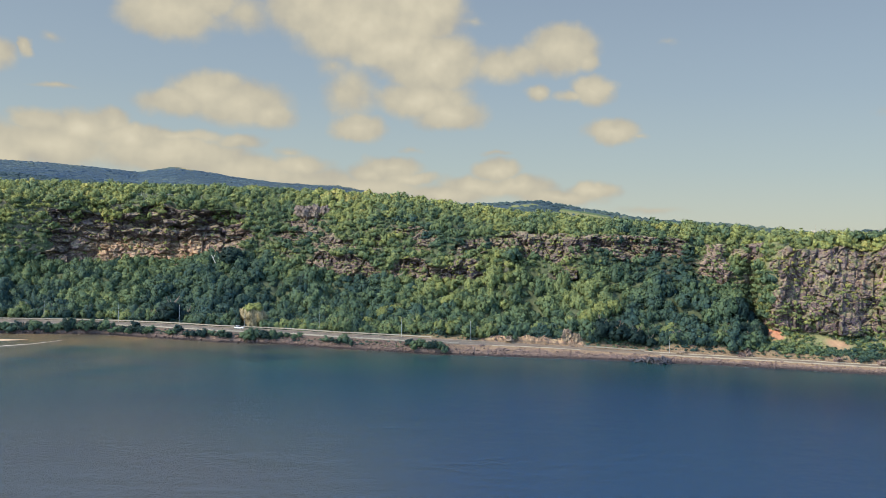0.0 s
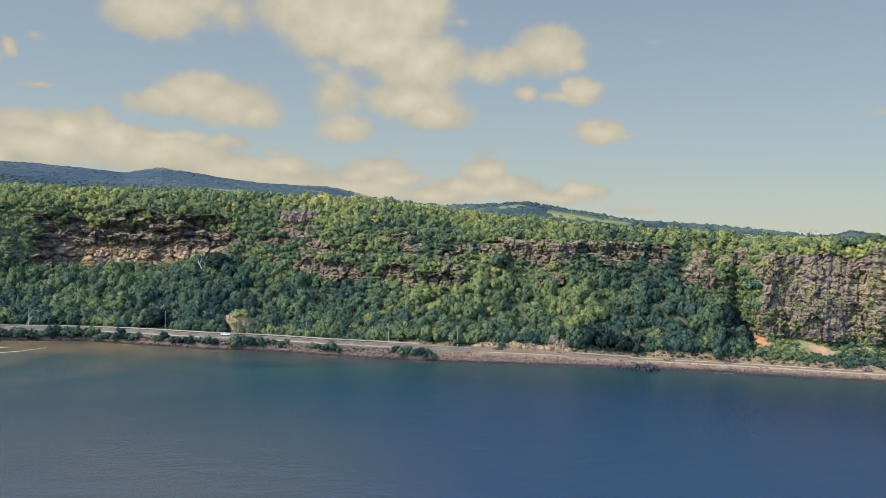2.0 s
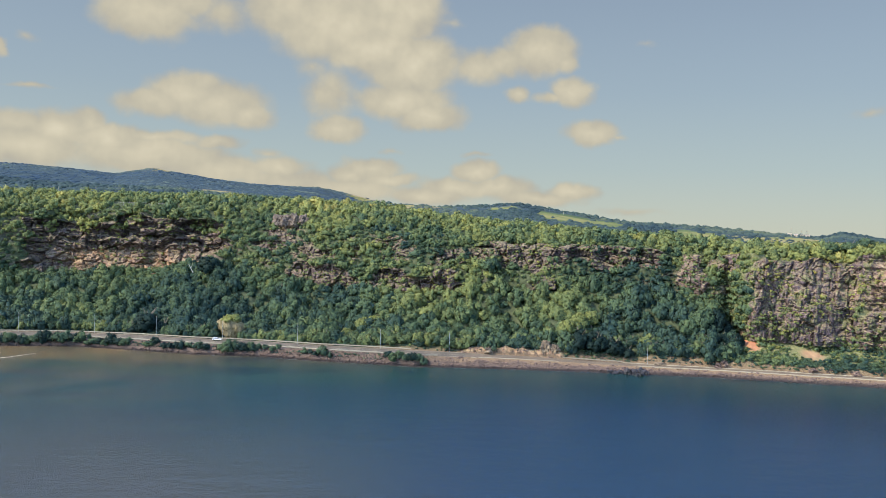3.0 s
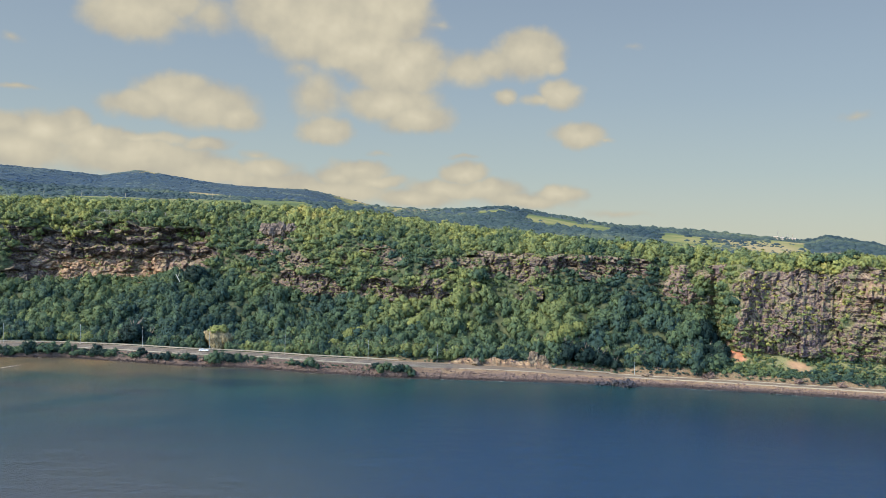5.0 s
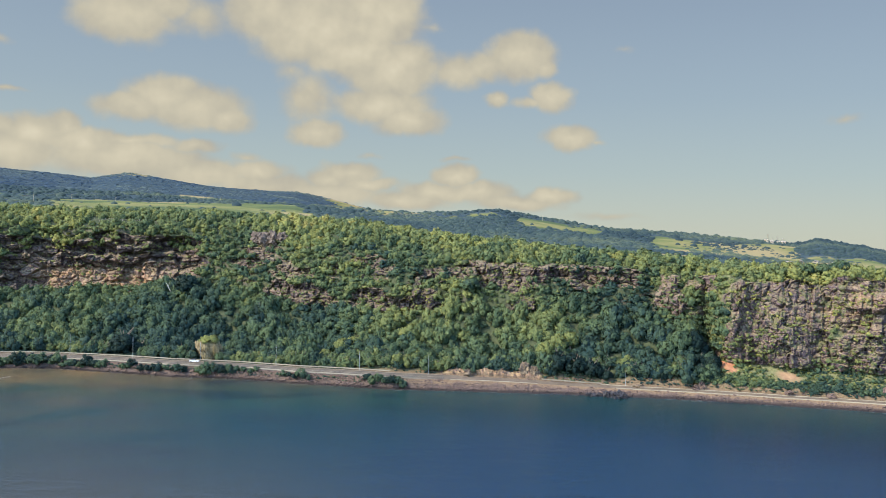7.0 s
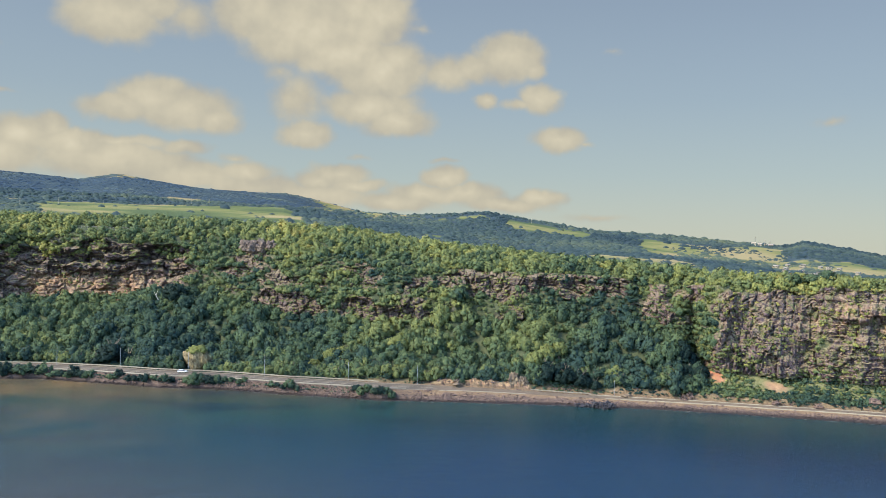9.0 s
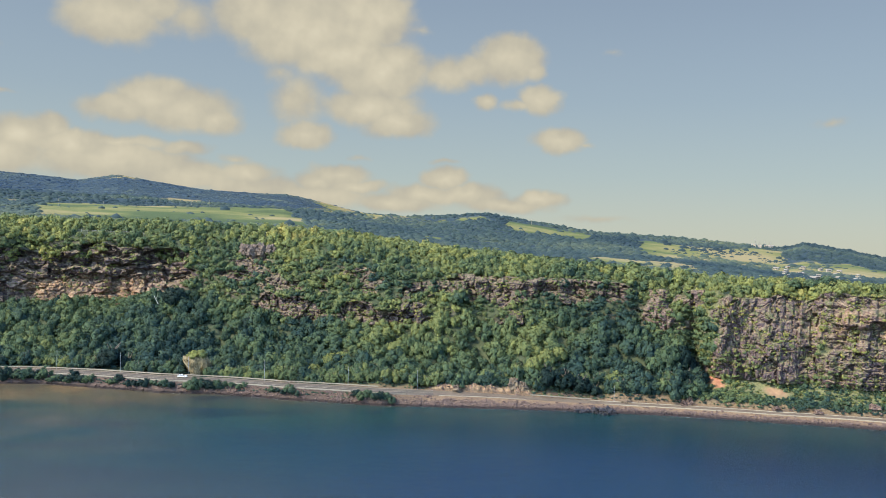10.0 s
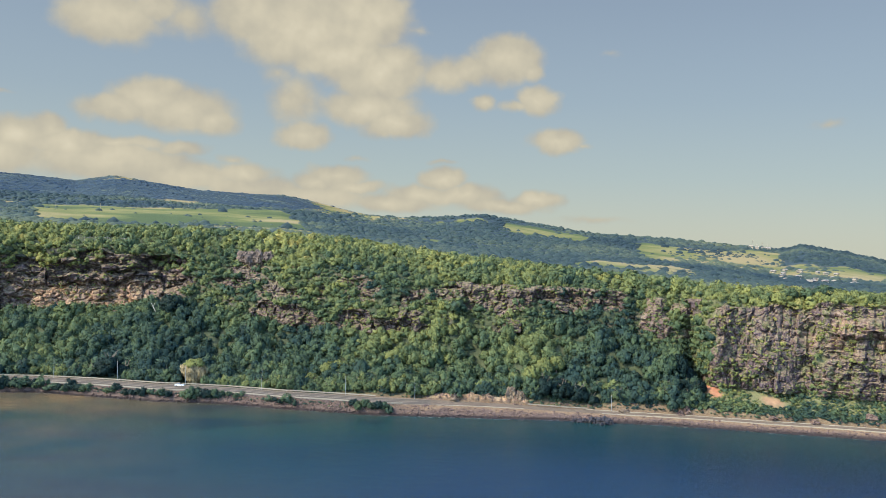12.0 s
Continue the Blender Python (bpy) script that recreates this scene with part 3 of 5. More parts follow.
CLOUD_BANK = [(-24.9, 6.4, 1.87, 0.75, 9), (-22.6, 6.2, 1.72, 1.12, 10), (-21.0, 6.6, 1.28, 0.9, 9.5), (-24.3, 5.1, 3.2, 1.34, 10), (-19.9, 5.8, 2.61, 0.9, 9.5), (-17.2, 6.1, 4.38, 0.45, 7.5), (-17.5, 4.9, 5.03, 1.27, 10), (-13.4, 5.9, 1.75, 0.52, 8), (-13.1, 4.2, 3.34, 0.97, 9.5), (-27.8, 4.7, 3.15, 1.68, 10), (-9.5, 4.5, 2.16, 0.82, 8.5), (-8.8, 3.6, 3.99, 0.9, 8.5)]
LOW_CLOUD = [(-3.5, 4.6, 2.08, 0.75, 10), (-4.9, 4.2, 1.66, 0.67, 9), (-2.5, 3.9, 2.23, 0.52, 8.5), (-5.1, 3.2, 4.06, 0.9, 9), (3.4, 4.6, 1.56, 0.75, 10), (2.1, 3.5, 2.61, 0.75, 9), (4.9, 3.5, 2.78, 0.75, 9), (9.7, 3.4, 1.75, 0.63, 9.5), (7.5, 2.9, 3.31, 0.6, 8.5), (0.1, 2.9, 3.36, 0.67, 8.5), (13.4, 2.2, 3.2, 0.34, 4.6), (-10.2, 5.4, 1.26, 0.45, 5.5)]
PUFFS = HIGH_CLOUD + SIDE_CLOUD + WEST_CLOUD + CLOUD_BANK + LOW_CLOUD


def cloud_material():
    m = Nodes("cumulus")
    at = m.attr("bearing")
    up = m.attr("height")
    flat = m.node("ShaderNodeCombineXYZ", X=at, Y=up, Z=0.0).outputs[0]
    w1 = m.node("ShaderNodeTexNoise", Vector=flat, Scale=0.55, Detail=5.0, Roughness=0.5)
    shift = m.node("ShaderNodeVectorMath", {"operation": "SUBTRACT"}, i0=w1.outputs["Color"], i1=(0.5, 0.5, 0.5)).outputs[0]
    w2 = m.node("ShaderNodeVectorMath", {"operation": "MULTIPLY"}, i0=shift, i1=(1.5, 1.0, 0)).outputs[0]
    moved = m.node("ShaderNodeVectorMath", {"operation": "ADD"}, i0=flat, i1=w2).outputs[0]
    total = None
    for b, h, w, t, weight in PUFFS:
        local = m.node("ShaderNodeMapping", {"vector_type": "TEXTURE"}, i0=moved, i1=(b, h, 0), i3=(w * 1.62, t * 1.62, 1)).outputs[0]
        ball = m.node("ShaderNodeTexGradient", {"gradient_type": "SPHERICAL"}, Vector=local).outputs["Fac"]
        ball = m.math("MULTIPLY", ball, weight / 10.0)
        total = ball if total is None else m.math("SMOOTH_MAX", total, ball, 0.10)
    billow = m.node("ShaderNodeTexNoise", Vector=flat, Scale=0.9, Detail=5.0, Roughness=0.55).outputs[0]
    body = m.math("ADD", total, m.math("MULTIPLY", m.math("SUBTRACT", billow, 0.5), 0.22))
    cover = m.node("ShaderNodeMapRange", {"interpolation_type": "SMOOTHSTEP"}, i0=body, i1=0.19, i2=0.56, i3=0.0, i4=0.95).outputs[0]
    # cauliflower relief: the tops towards the sun are brighter than the hollows
    aside = m.node("ShaderNodeVectorMath", {"operation": "ADD"}, i0=flat, i1=(-0.35, 0.75, 0)).outputs[0]
    bulk = m.node("ShaderNodeTexNoise", Vector=flat, Scale=0.32, Detail=3.5, Roughness=0.5).outputs[0]
    bulk_aside = m.node("ShaderNodeTexNoise", Vector=aside, Scale=0.32, Detail=3.5, Roughness=0.5).outputs[0]
    relief = m.math("MULTIPLY", m.math("SUBTRACT", bulk, bulk_aside), 0.8)
    tone = m.ramp(m.math("ADD", m.math("ADD", m.math("MULTIPLY", body, 0.55), 0.30), relief), [(0.35, (0.585, 0.55, 0.465)), (0.60, (0.72, 0.665, 0.515)), (0.80, (0.84, 0.765, 0.575)), (1.0, (0.96, 0.875, 0.66))])
    low = m.node("ShaderNodeMapRange", {"interpolation_type": "SMOOTHSTEP"}, i0=up, i1=-2.0, i2=14.0, i3=0.97, i4=0.95).outputs[0]
    veil = m.math("MULTIPLY", low, m.range(up, 17.0, 19.0, 1.0, 0.0))
    haze = m.node("ShaderNodeEmission", Color=m.ramp(m.range(up, 0.0, 16.0), [(0.0, (0.392, 0.402, 0.325)), (0.3, (0.297, 0.344, 0.330)), (0.6, (0.238, 0.288, 0.310)), (1.0, (0.193, 0.237, 0.280))]), Strength=0.348)
    lit = m.node("ShaderNodeEmission", Color=tone, Strength=0.211)
    clear = m.node("ShaderNodeBsdfTransparent")
    air = m.node("ShaderNodeMixShader", i0=veil, i1=clear.outputs[0], i2=haze.outputs[0])
    both = m.node("ShaderNodeMixShader", i0=cover, i1=air.outputs[0], i2=lit.outputs[0])
    m.tree.links.new(both.outputs[0], m.out.inputs["Surface"])
    return m.mat


def cloud_sheet():
    b, h = np.meshgrid(np.linspace(-44, 46, 90), np.linspace(-1.0, 19, 32))
    r = 4780
    a, e = np.radians(b), np.radians(h)
    co = np.stack([r * np.sin(a) * np.cos(e), r * np.cos(a) * np.cos(e), 60 + r * np.sin(e)], 2).reshape(-1, 3)
    me = mesh_of("backdrop", co, grid_faces(*b.shape), cloud_material(), True)
    attribute(me, "bearing", b.ravel())
    attribute(me, "height", h.ravel())
    tagged(new("backdrop", me), "cream cumulus clouds in a hazy blue sky", "clouds", kind="structure")


cloud_sheet()


# ---- plants ----
def unit(v):
    return v / np.maximum(np.linalg.norm(v, axis=-1, keepdims=True), 1e-6)


def lump(subdivisions, floor):
    """A ball, cut off at the floor, as vertices and triangles."""
    bm = bmesh.new()
    bmesh.ops.create_icosphere(bm, subdivisions=subdivisions, radius=1)
    bmesh.ops.delete(bm, geom=[v for v in bm.verts if v.co.z < floor], context="VERTS")
    bm.verts.index_update()
    v = np.array([p.co[:] for p in bm.verts])
    f = np.array([[q.index for q in p.verts] for p in bm.faces])
    bm.free()
    return v, f


COARSE = lump(1, -1.1)


def crown(seed, lobes, sprays, high=1.1, leaf=0.1, size=(0.27, 0.42)):
    """A crown about 2 wide that stands on z = 0: a dome of leafy lobes, each a lumpy core under loose leaf sprays.
    Vertices, triangles, soft normals that follow the lobes, and a small shift of colour for each lobe, with inner shade
    put into the tint."""
    rng = np.random.default_rng(seed)
    V, F, N, J, n = [], [], [], [], 0
    heart = np.array([0, 0, 0.32])

    def add(v, f, nrm, j):
        nonlocal n
        V.append(v)
        F.append(f + n)
        N.append(unit(nrm))
        J.append(np.full(len(v), j))
        n += len(v)

    cv, cf = COARSE
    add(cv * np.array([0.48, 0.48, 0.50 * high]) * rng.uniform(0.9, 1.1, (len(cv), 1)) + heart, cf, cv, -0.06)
    lean = rng.normal(0, 0.08, 2)
    for k in range(lobes):
        up = math.asin(min(1.0, max(-0.25, -0.22 + 1.22 * (k + rng.uniform(0.1, 0.9)) / lobes)))
        a = 2.39996 * k + rng.uniform(-0.5, 0.5)
        way = np.array([math.cos(up) * math.cos(a), math.cos(up) * math.sin(a), math.sin(up)])
        reach = rng.uniform(0.54, 0.76)
        rad = rng.uniform(*size)
        c = heart + way * np.array([reach, reach, high * reach]) + np.array([lean[0], lean[1], 0]) * math.sin(up)
        lv, lf = COARSE
        squash = np.array([rng.uniform(0.85, 1.15), rng.uniform(0.85, 1.15), rng.uniform(0.7, 1.05)])
        # shade in the tint: cores darker, upper lobes slightly lighter
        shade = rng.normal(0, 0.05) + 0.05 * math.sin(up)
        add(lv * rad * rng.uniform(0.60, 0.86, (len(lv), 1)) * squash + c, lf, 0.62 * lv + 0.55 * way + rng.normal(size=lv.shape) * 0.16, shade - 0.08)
        out = unit(rng.normal(size=(sprays, 3)) + 0.55 * way)
        pos = c + out * squash * rad * rng.uniform(0.72, 1.15, (sprays, 1))
        t = unit(np.cross(out + rng.normal(size=(sprays, 3)) * 0.45, rng.normal(size=(sprays, 3))))
        w = unit(np.cross(out + rng.normal(size=(sprays, 3)) * 0.3, t))
        r = leaf * rng.uniform(0.6, 1.35, (sprays, 1))
        tri = np.stack([pos - t * r, pos + t * r * 0.7 + w * r * 0.8, pos + t * r * 0.5 - w * r * 0.9], 1)
        inward = np.sum(np.cross(tri[:, 1] - tri[:, 0], tri[:, 2] - tri[:, 0]) * out, 1) < 0
        tri[inward] = tri[inward][:, ::-1]
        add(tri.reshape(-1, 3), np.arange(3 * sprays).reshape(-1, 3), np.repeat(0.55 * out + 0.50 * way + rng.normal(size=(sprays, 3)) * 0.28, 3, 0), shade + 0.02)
    return np.concatenate(V), np.concatenate(F), np.concatenate(N), np.concatenate(J)


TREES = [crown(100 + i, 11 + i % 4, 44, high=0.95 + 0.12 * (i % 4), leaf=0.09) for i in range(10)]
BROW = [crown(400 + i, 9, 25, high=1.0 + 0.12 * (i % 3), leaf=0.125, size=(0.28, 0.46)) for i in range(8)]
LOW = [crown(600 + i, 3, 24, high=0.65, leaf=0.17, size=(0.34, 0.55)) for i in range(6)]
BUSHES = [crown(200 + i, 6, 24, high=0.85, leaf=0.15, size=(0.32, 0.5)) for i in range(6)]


def dome(seed):
    """A far-off treetop: a lumpy dome."""
    rng = np.random.default_rng(seed)
    bm = bmesh.new()
    bmesh.ops.create_icosphere(bm, subdivisions=1, radius=1)
    bmesh.ops.delete(bm, geom=[v for v in bm.verts if v.co.z < -0.6], context="VERTS")
    bm.verts.index_update()
    v = np.array([p.co[:] for p in bm.verts]) * rng.uniform(0.78, 1.2, (len(bm.verts), 1))
    f = np.array([[q.index for q in p.verts] for p in bm.faces])
    bm.free()
    return v * np.array([1, 1, 0.8]) + np.array([0, 0, 0.2]), f, unit(unit(v) + np.array([0, 0, 0.7])), np.zeros(len(v))


CLUMPS = [dome(300 + i) for i in range(8)]


def planted(name, kinds, where, label, category, mat, group="", soft=True):
    """Many plants as one object: where holds rows of x, y, z, half width, height factor, turn, tint."""
    where = np.asarray(where)
    rng = np.random.default_rng(len(where))
    pick = rng.integers(0, len(kinds), len(where))
    V, F, T, N, n = [], [], [], [], 0
    for k, (kv, kf, kn, kj) in enumerate(kinds):
        w = where[pick == k]
        if not len(w):
            continue
        c, s = np.cos(w[:, 5])[:, None], np.sin(w[:, 5])[:, None]
        turned = lambda v, z: np.stack([v[:, 0] * c - v[:, 1] * s, v[:, 0] * s + v[:, 1] * c, v[None, :, 2] * z[:, None]], 2)
        V.append((turned(kv, w[:, 4]) * w[:, None, 3:4] + w[:, None, 0:3]).reshape(-1, 3))
        if soft:
            N.append(unit(turned(kn, 1 / w[:, 4])).reshape(-1, 3))
        F.append((kf[None] + (n + np.arange(len(w)) * len(kv))[:, None, None]).reshape(-1, 3))
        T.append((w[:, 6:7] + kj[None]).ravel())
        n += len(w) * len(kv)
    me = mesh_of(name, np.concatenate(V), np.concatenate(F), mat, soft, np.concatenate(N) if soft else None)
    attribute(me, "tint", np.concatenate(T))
    return tagged(new(name, me), label, category, group, "stuff")


def spread(mask, spacing, seed, jitter=0.45):
    """Row and column numbers of ground points where mask is above a random number, thinned to about that spacing."""
    rng = np.random.default_rng(seed)
    idx = np.argwhere(mask > rng.uniform(0, 1, mask.shape))
    rng.shuffle(idx)
    x, y, z = G["x"], G["y"], G["z"]
    taken, keep = {}, []
    for i, j in idx:
        p = (x[i, j], y[i, j], z[i, j])
        cell = tuple(int(math.floor(q / spacing)) for q in p)
        free = True
        for dx in (-1, 0, 1):
            for dy in (-1, 0, 1):
                for dz in (-1, 0, 1):
                    o = taken.get((cell[0] + dx, cell[1] + dy, cell[2] + dz))
                    if o and (o[0] - p[0]) ** 2 + (o[1] - p[1]) ** 2 + (o[2] - p[2]) ** 2 < spacing * spacing:
                        free = False
        if free:
            taken[cell] = p
            keep.append((i, j))
    return np.array(keep)


def tint_at(b, z, arc, seed):
    """Which greens grow where: deep green low on the slope, yellower near the brow, where it is drier and the better
    sun is put into the tint, in drifts.
    """
    rng = np.random.default_rng(seed)
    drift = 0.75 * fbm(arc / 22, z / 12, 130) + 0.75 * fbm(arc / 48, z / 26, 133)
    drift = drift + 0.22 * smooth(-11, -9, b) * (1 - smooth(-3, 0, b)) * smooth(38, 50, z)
    # the tract beside the rock face has its shade put into the tint
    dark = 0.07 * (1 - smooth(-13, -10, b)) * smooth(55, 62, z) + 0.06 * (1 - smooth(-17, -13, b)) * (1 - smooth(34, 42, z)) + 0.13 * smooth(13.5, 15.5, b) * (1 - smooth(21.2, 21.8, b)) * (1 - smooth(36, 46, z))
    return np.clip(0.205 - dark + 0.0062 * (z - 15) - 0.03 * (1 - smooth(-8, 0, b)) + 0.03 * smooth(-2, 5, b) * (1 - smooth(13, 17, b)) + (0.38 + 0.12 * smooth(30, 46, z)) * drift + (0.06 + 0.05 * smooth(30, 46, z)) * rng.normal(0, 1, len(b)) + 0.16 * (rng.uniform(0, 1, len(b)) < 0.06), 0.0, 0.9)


part, V01, bare = G["part"], G["v"], G["bare"]
inview = ((G["b"] > -30) & (G["b"] < 33.5)) * 1.0
on = lambda name: (part == name)[:, None] * inview

slope_mask = on("slope") * (1 - (G["b"] > 7.4) * (G["b"] < 9.3) * (V01 > 0.90)) * (1 - (G["b"] > 9.9) * (G["b"] < 14.4) * (G["r"] < 397)) * (1 - (G["b"] > -18.4) * (G["b"] < -15.9) * (G["r"] < 455)) * (1 - (G["b"] > -13.1) * (G["b"] < -11.5) * (G["r"] < 432)) * smooth(0.06, 0.10, V01) * (1 - smooth(19.4, 20.2, G["b"])) * (1 - np.clip(G["earth"] * 2, 0, 1))
apron = on("cliff") * smooth(-25, -23, G["b"]) * (1 - smooth(-14, -12.5, G["b"])) * (1 - smooth(0.03, 0.14, V01 + 0.16 * fbm(G["arc"] / 9, V01, 160))) * 0.5
strip_mask = apron + smooth(25.9, 26.3, G["b"]) * (1 - smooth(26.9, 27.3, G["b"])) * on("cliff") * 0.9 * (V01 < 0.62)
cliff_mask = strip_mask * (1 - np.clip(bare * 1.6, 0, 1)) + on("cliff") * (1 - np.clip(bare * 1.6, 0, 1)) * (1 - smooth(20.0, 21.0, G["b"] - 1.9 * V01 ** 1.4))
brow_mask = on("brow") * (1 - bare) * (1 - (G["b"] > -9.8) * (G["b"] < -7.4) * (V01 < 0.2)) * np.where((G["b"] > 3) & (G["b"] < 20), smooth(0.03, 0.10, V01), 1) * (1 - ((G["b"] > -19.4) & (G["b"] < -15.4) & (V01 > 0.12) & (V01 < 0.34)))
back_mask = on("far") * (V01 < 0.035 + 0.06 * smooth(-7, -4, G["b"]) * (1 - smooth(9, 13, G["b"])))


def plant_rows(ij, lo, hi, seed, sink=0.15, tall=(0.8, 1.15), lift=0.0, rare=1.7):
    rng = np.random.default_rng(seed)
    i, j = ij[:, 0], ij[:, 1]
    n = len(ij)
    half = lo + (hi - lo) * rng.uniform(0, 1, n) ** rare
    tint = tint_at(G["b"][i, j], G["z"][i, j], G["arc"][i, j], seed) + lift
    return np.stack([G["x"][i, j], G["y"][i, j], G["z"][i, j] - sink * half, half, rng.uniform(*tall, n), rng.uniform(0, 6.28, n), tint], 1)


slope_ij = spread(slope_mask, 5.2, 1)
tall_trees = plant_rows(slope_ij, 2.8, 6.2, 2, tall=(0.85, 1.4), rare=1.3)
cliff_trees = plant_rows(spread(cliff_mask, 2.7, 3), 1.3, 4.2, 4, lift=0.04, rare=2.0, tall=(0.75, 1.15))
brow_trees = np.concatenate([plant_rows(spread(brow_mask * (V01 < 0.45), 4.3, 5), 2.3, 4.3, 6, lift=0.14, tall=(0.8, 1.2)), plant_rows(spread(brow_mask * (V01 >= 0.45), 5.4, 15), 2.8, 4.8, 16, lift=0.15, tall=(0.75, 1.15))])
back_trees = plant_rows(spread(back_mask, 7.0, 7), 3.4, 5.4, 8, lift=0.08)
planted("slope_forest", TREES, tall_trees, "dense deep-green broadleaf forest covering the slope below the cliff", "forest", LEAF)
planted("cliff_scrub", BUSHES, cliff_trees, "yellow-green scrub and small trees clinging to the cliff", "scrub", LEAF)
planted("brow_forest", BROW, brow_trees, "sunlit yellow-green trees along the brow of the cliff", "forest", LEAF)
planted("plateau_forest", BUSHES, back_trees, "green woodland behind the brow of the cliff", "forest", LEAF)
ledges = spread(on("cliff") * bare * (G["b"] < 19.4) * (1 + 1.6 * (G["b"] > -10)) * (0.016 + 0.05 * (fbm(G["arc"] / 6, G["z"] / 4, 141) > 0.05)), 1.7, 19)
planted("ledge_scrub", LOW, plant_rows(ledges, 0.5, 1.5, 20, lift=0.3), "small sunlit shrubs on the bare lava ledges", "scrub", LEAF)
tongues = spread(on("cliff") * bare * (G["b"] < -12) * smooth(0.62, 0.80, V01) * (fbm(G["arc"] / 7, G["z"] / 11, 143) > 0.12) * 0.35, 2.2, 35)
planted("ledge_trees", BROW, plant_rows(tongues, 1.2, 2.9, 36, lift=0.16), "small trees hanging over the upper lava ledges", "trees", LEAF)
sc = plant_rows(spread((on("cliff") + on("brow")) * smooth(19.3, 20.0, G["b"]) * (0.010 + 0.16 * (fbm(G["arc"] / 12, G["z"] / 7, 140) > 0.10)), 1.4, 9), 0.3, 1.7, 10, lift=0.46, rare=2.6)
gully = plant_rows(spread((on("cliff") + on("brow")) * smooth(20.4, 21, G["b"]) * 0.35 * (fbm(G["arc"] / 11 + G["z"] / 22, G["z"] / 16, 145) > 0.20), 2.2, 29), 0.7, 2.1, 30, lift=0.3)
sc = np.concatenate([sc, gully])
planted("rock_scrub", LOW, sc, "dry yellow-green shrubs and grass tufts on the rock ledges", "scrub", LEAF)
edge = plant_rows(spread(on("brow") * (V01 < 0.14) * (G["b"] > 2.5) * (G["b"] < 33) * (0.55 - 0.35 * smooth(20, 21, G["b"])), 1.5, 47), 0.7, 2.0, 48, lift=0.26)
planted("edge_scrub", LOW, edge, "sunlit low scrub along the edge of the cliff", "scrub", LEAF)
low = plant_rows(spread(on("slope") * smooth(19.6, 20.3, G["b"]) * (1 - np.clip(G["earth"] * 1.3, 0, 1)) * smooth(0.03, 0.07, V01) * (0.12 + 0.88 * (V01 + 0.2 * fbm(G["arc"] / 12, V01 * 4, 150) < 0.50)), 1.25, 11), 0.8, 2.3, 12, lift=0.08)
dry = plant_rows(spread(on("slope") * smooth(19.6, 20.3, G["b"]) * (1 - np.clip(G["earth"] * 1.3, 0, 1)) * (V01 > 0.36) * 0.5, 1.5, 14), 0.4, 1.3, 15, lift=0.50)
low = np.concatenate([low, dry])
planted("slope_scrub", LOW, low, "low green scrub at the foot of the rock face", "scrub", LEAF)


def far_woods():
    far_mask = on("far") * (V01 > 0.03)
    rng = np.random.default_rng(5)
    wooded = (1 - G["grass"]) * far_mask
    hedge = (np.abs(fbm(G["arc"] * G["r"] / 400 / 240, G["r"] / 150, 175)) < 0.016) * (G["b"] < 2) * 0.55
    lone = far_mask * G["grass"] * (0.010 + hedge + 0.6 * ((G["b"] > 17.4) | ((G["b"] > -6) & (G["b"] < 3) & (G["r"] > 2150))) * (fbm(G["arc"] * G["r"] / 400 / 70, G["r"] / 90, 171) > 0.11))
    ij = np.argwhere((wooded + lone) * np.clip(G["r"] / 1500, 0.35, 1.0) * np.where(G["r"] > 2500, 0.66, 0.58) > rng.uniform(0, 1, wooded.shape))
    ij = ij[(ij[:, 0] < G["r"].shape[0] - 1) & (ij[:, 1] < G["r"].shape[1] - 1)]
    i, j = ij[:, 0], ij[:, 1]
    n = len(ij)
    ahead, aside = rng.uniform(0, 1, n), rng.uniform(0, 1, n)
    between = lambda g: (g[i, j] * (1 - aside) + g[i, j + 1] * aside) * (1 - ahead) + (g[i + 1, j] * (1 - aside) + g[i + 1, j + 1] * aside) * ahead
    r = between(G["r"])
    half = np.where(r > 2500, 3.6 + r / 1100, 2.2 + r / 720) * np.clip(np.exp(rng.normal(-0.08, 0.38, n)), 0.4, 2.2) * np.where(G["grass"][i, j] > 0.6, rng.uniform(0.5, 1.2, n), 1.0)
    rows = np.stack([between(G["x"]), between(G["y"]), between(G["z"]) - 0.25 * half, half, rng.uniform(0.8, 1.35, n) * np.where(r > 2500, 0.45, 0.8), rng.uniform(0, 6.28, n), np.clip(rng.normal(0.40, 0.10, n) + 0.32 * (1 - smooth(850, 1200, r)) + 0.10 * (r > 2500) + 0.22 * (r > 2500) * smooth(-20, -16, G["b"][i, j]) * (1 - smooth(3000, 3500, r)) + 0.85 * fbm(G["arc"][i, j] * r / 400 / 210, r / 260, 170), 0, 1)], 1)
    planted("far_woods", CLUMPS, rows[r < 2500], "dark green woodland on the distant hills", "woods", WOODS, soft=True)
    planted("mountain_woods", CLUMPS, rows[r >= 2500], "forest on the far mountain, tinted blue-green for haze", "woods", MOUNTAIN, soft=True)


far_woods()
verge = plant_rows(spread(on("slope") * (V01 > 0.012 + 0.06 * (G["b"] > 2.4) * (G["b"] < 9.6)) * (V01 < 0.11) * (0.5 + 0.3 * (G["b"] > 14)), 1.5, 41), 0.6, 1.6, 42, lift=-0.06)
shore_side = plant_rows(spread(on("beach") * (V01 > 0.42) * (G["b"] < -2.5) * (0.75 - 0.6 * smooth(-17, -13, G["b"])), 1.1, 43), 0.45, 1.1, 44, lift=-0.12)
verge = np.concatenate([verge, shore_side])
planted("verge_scrub", LOW, verge, "low dark scrub on the verges of the road", "scrub", LEAF)


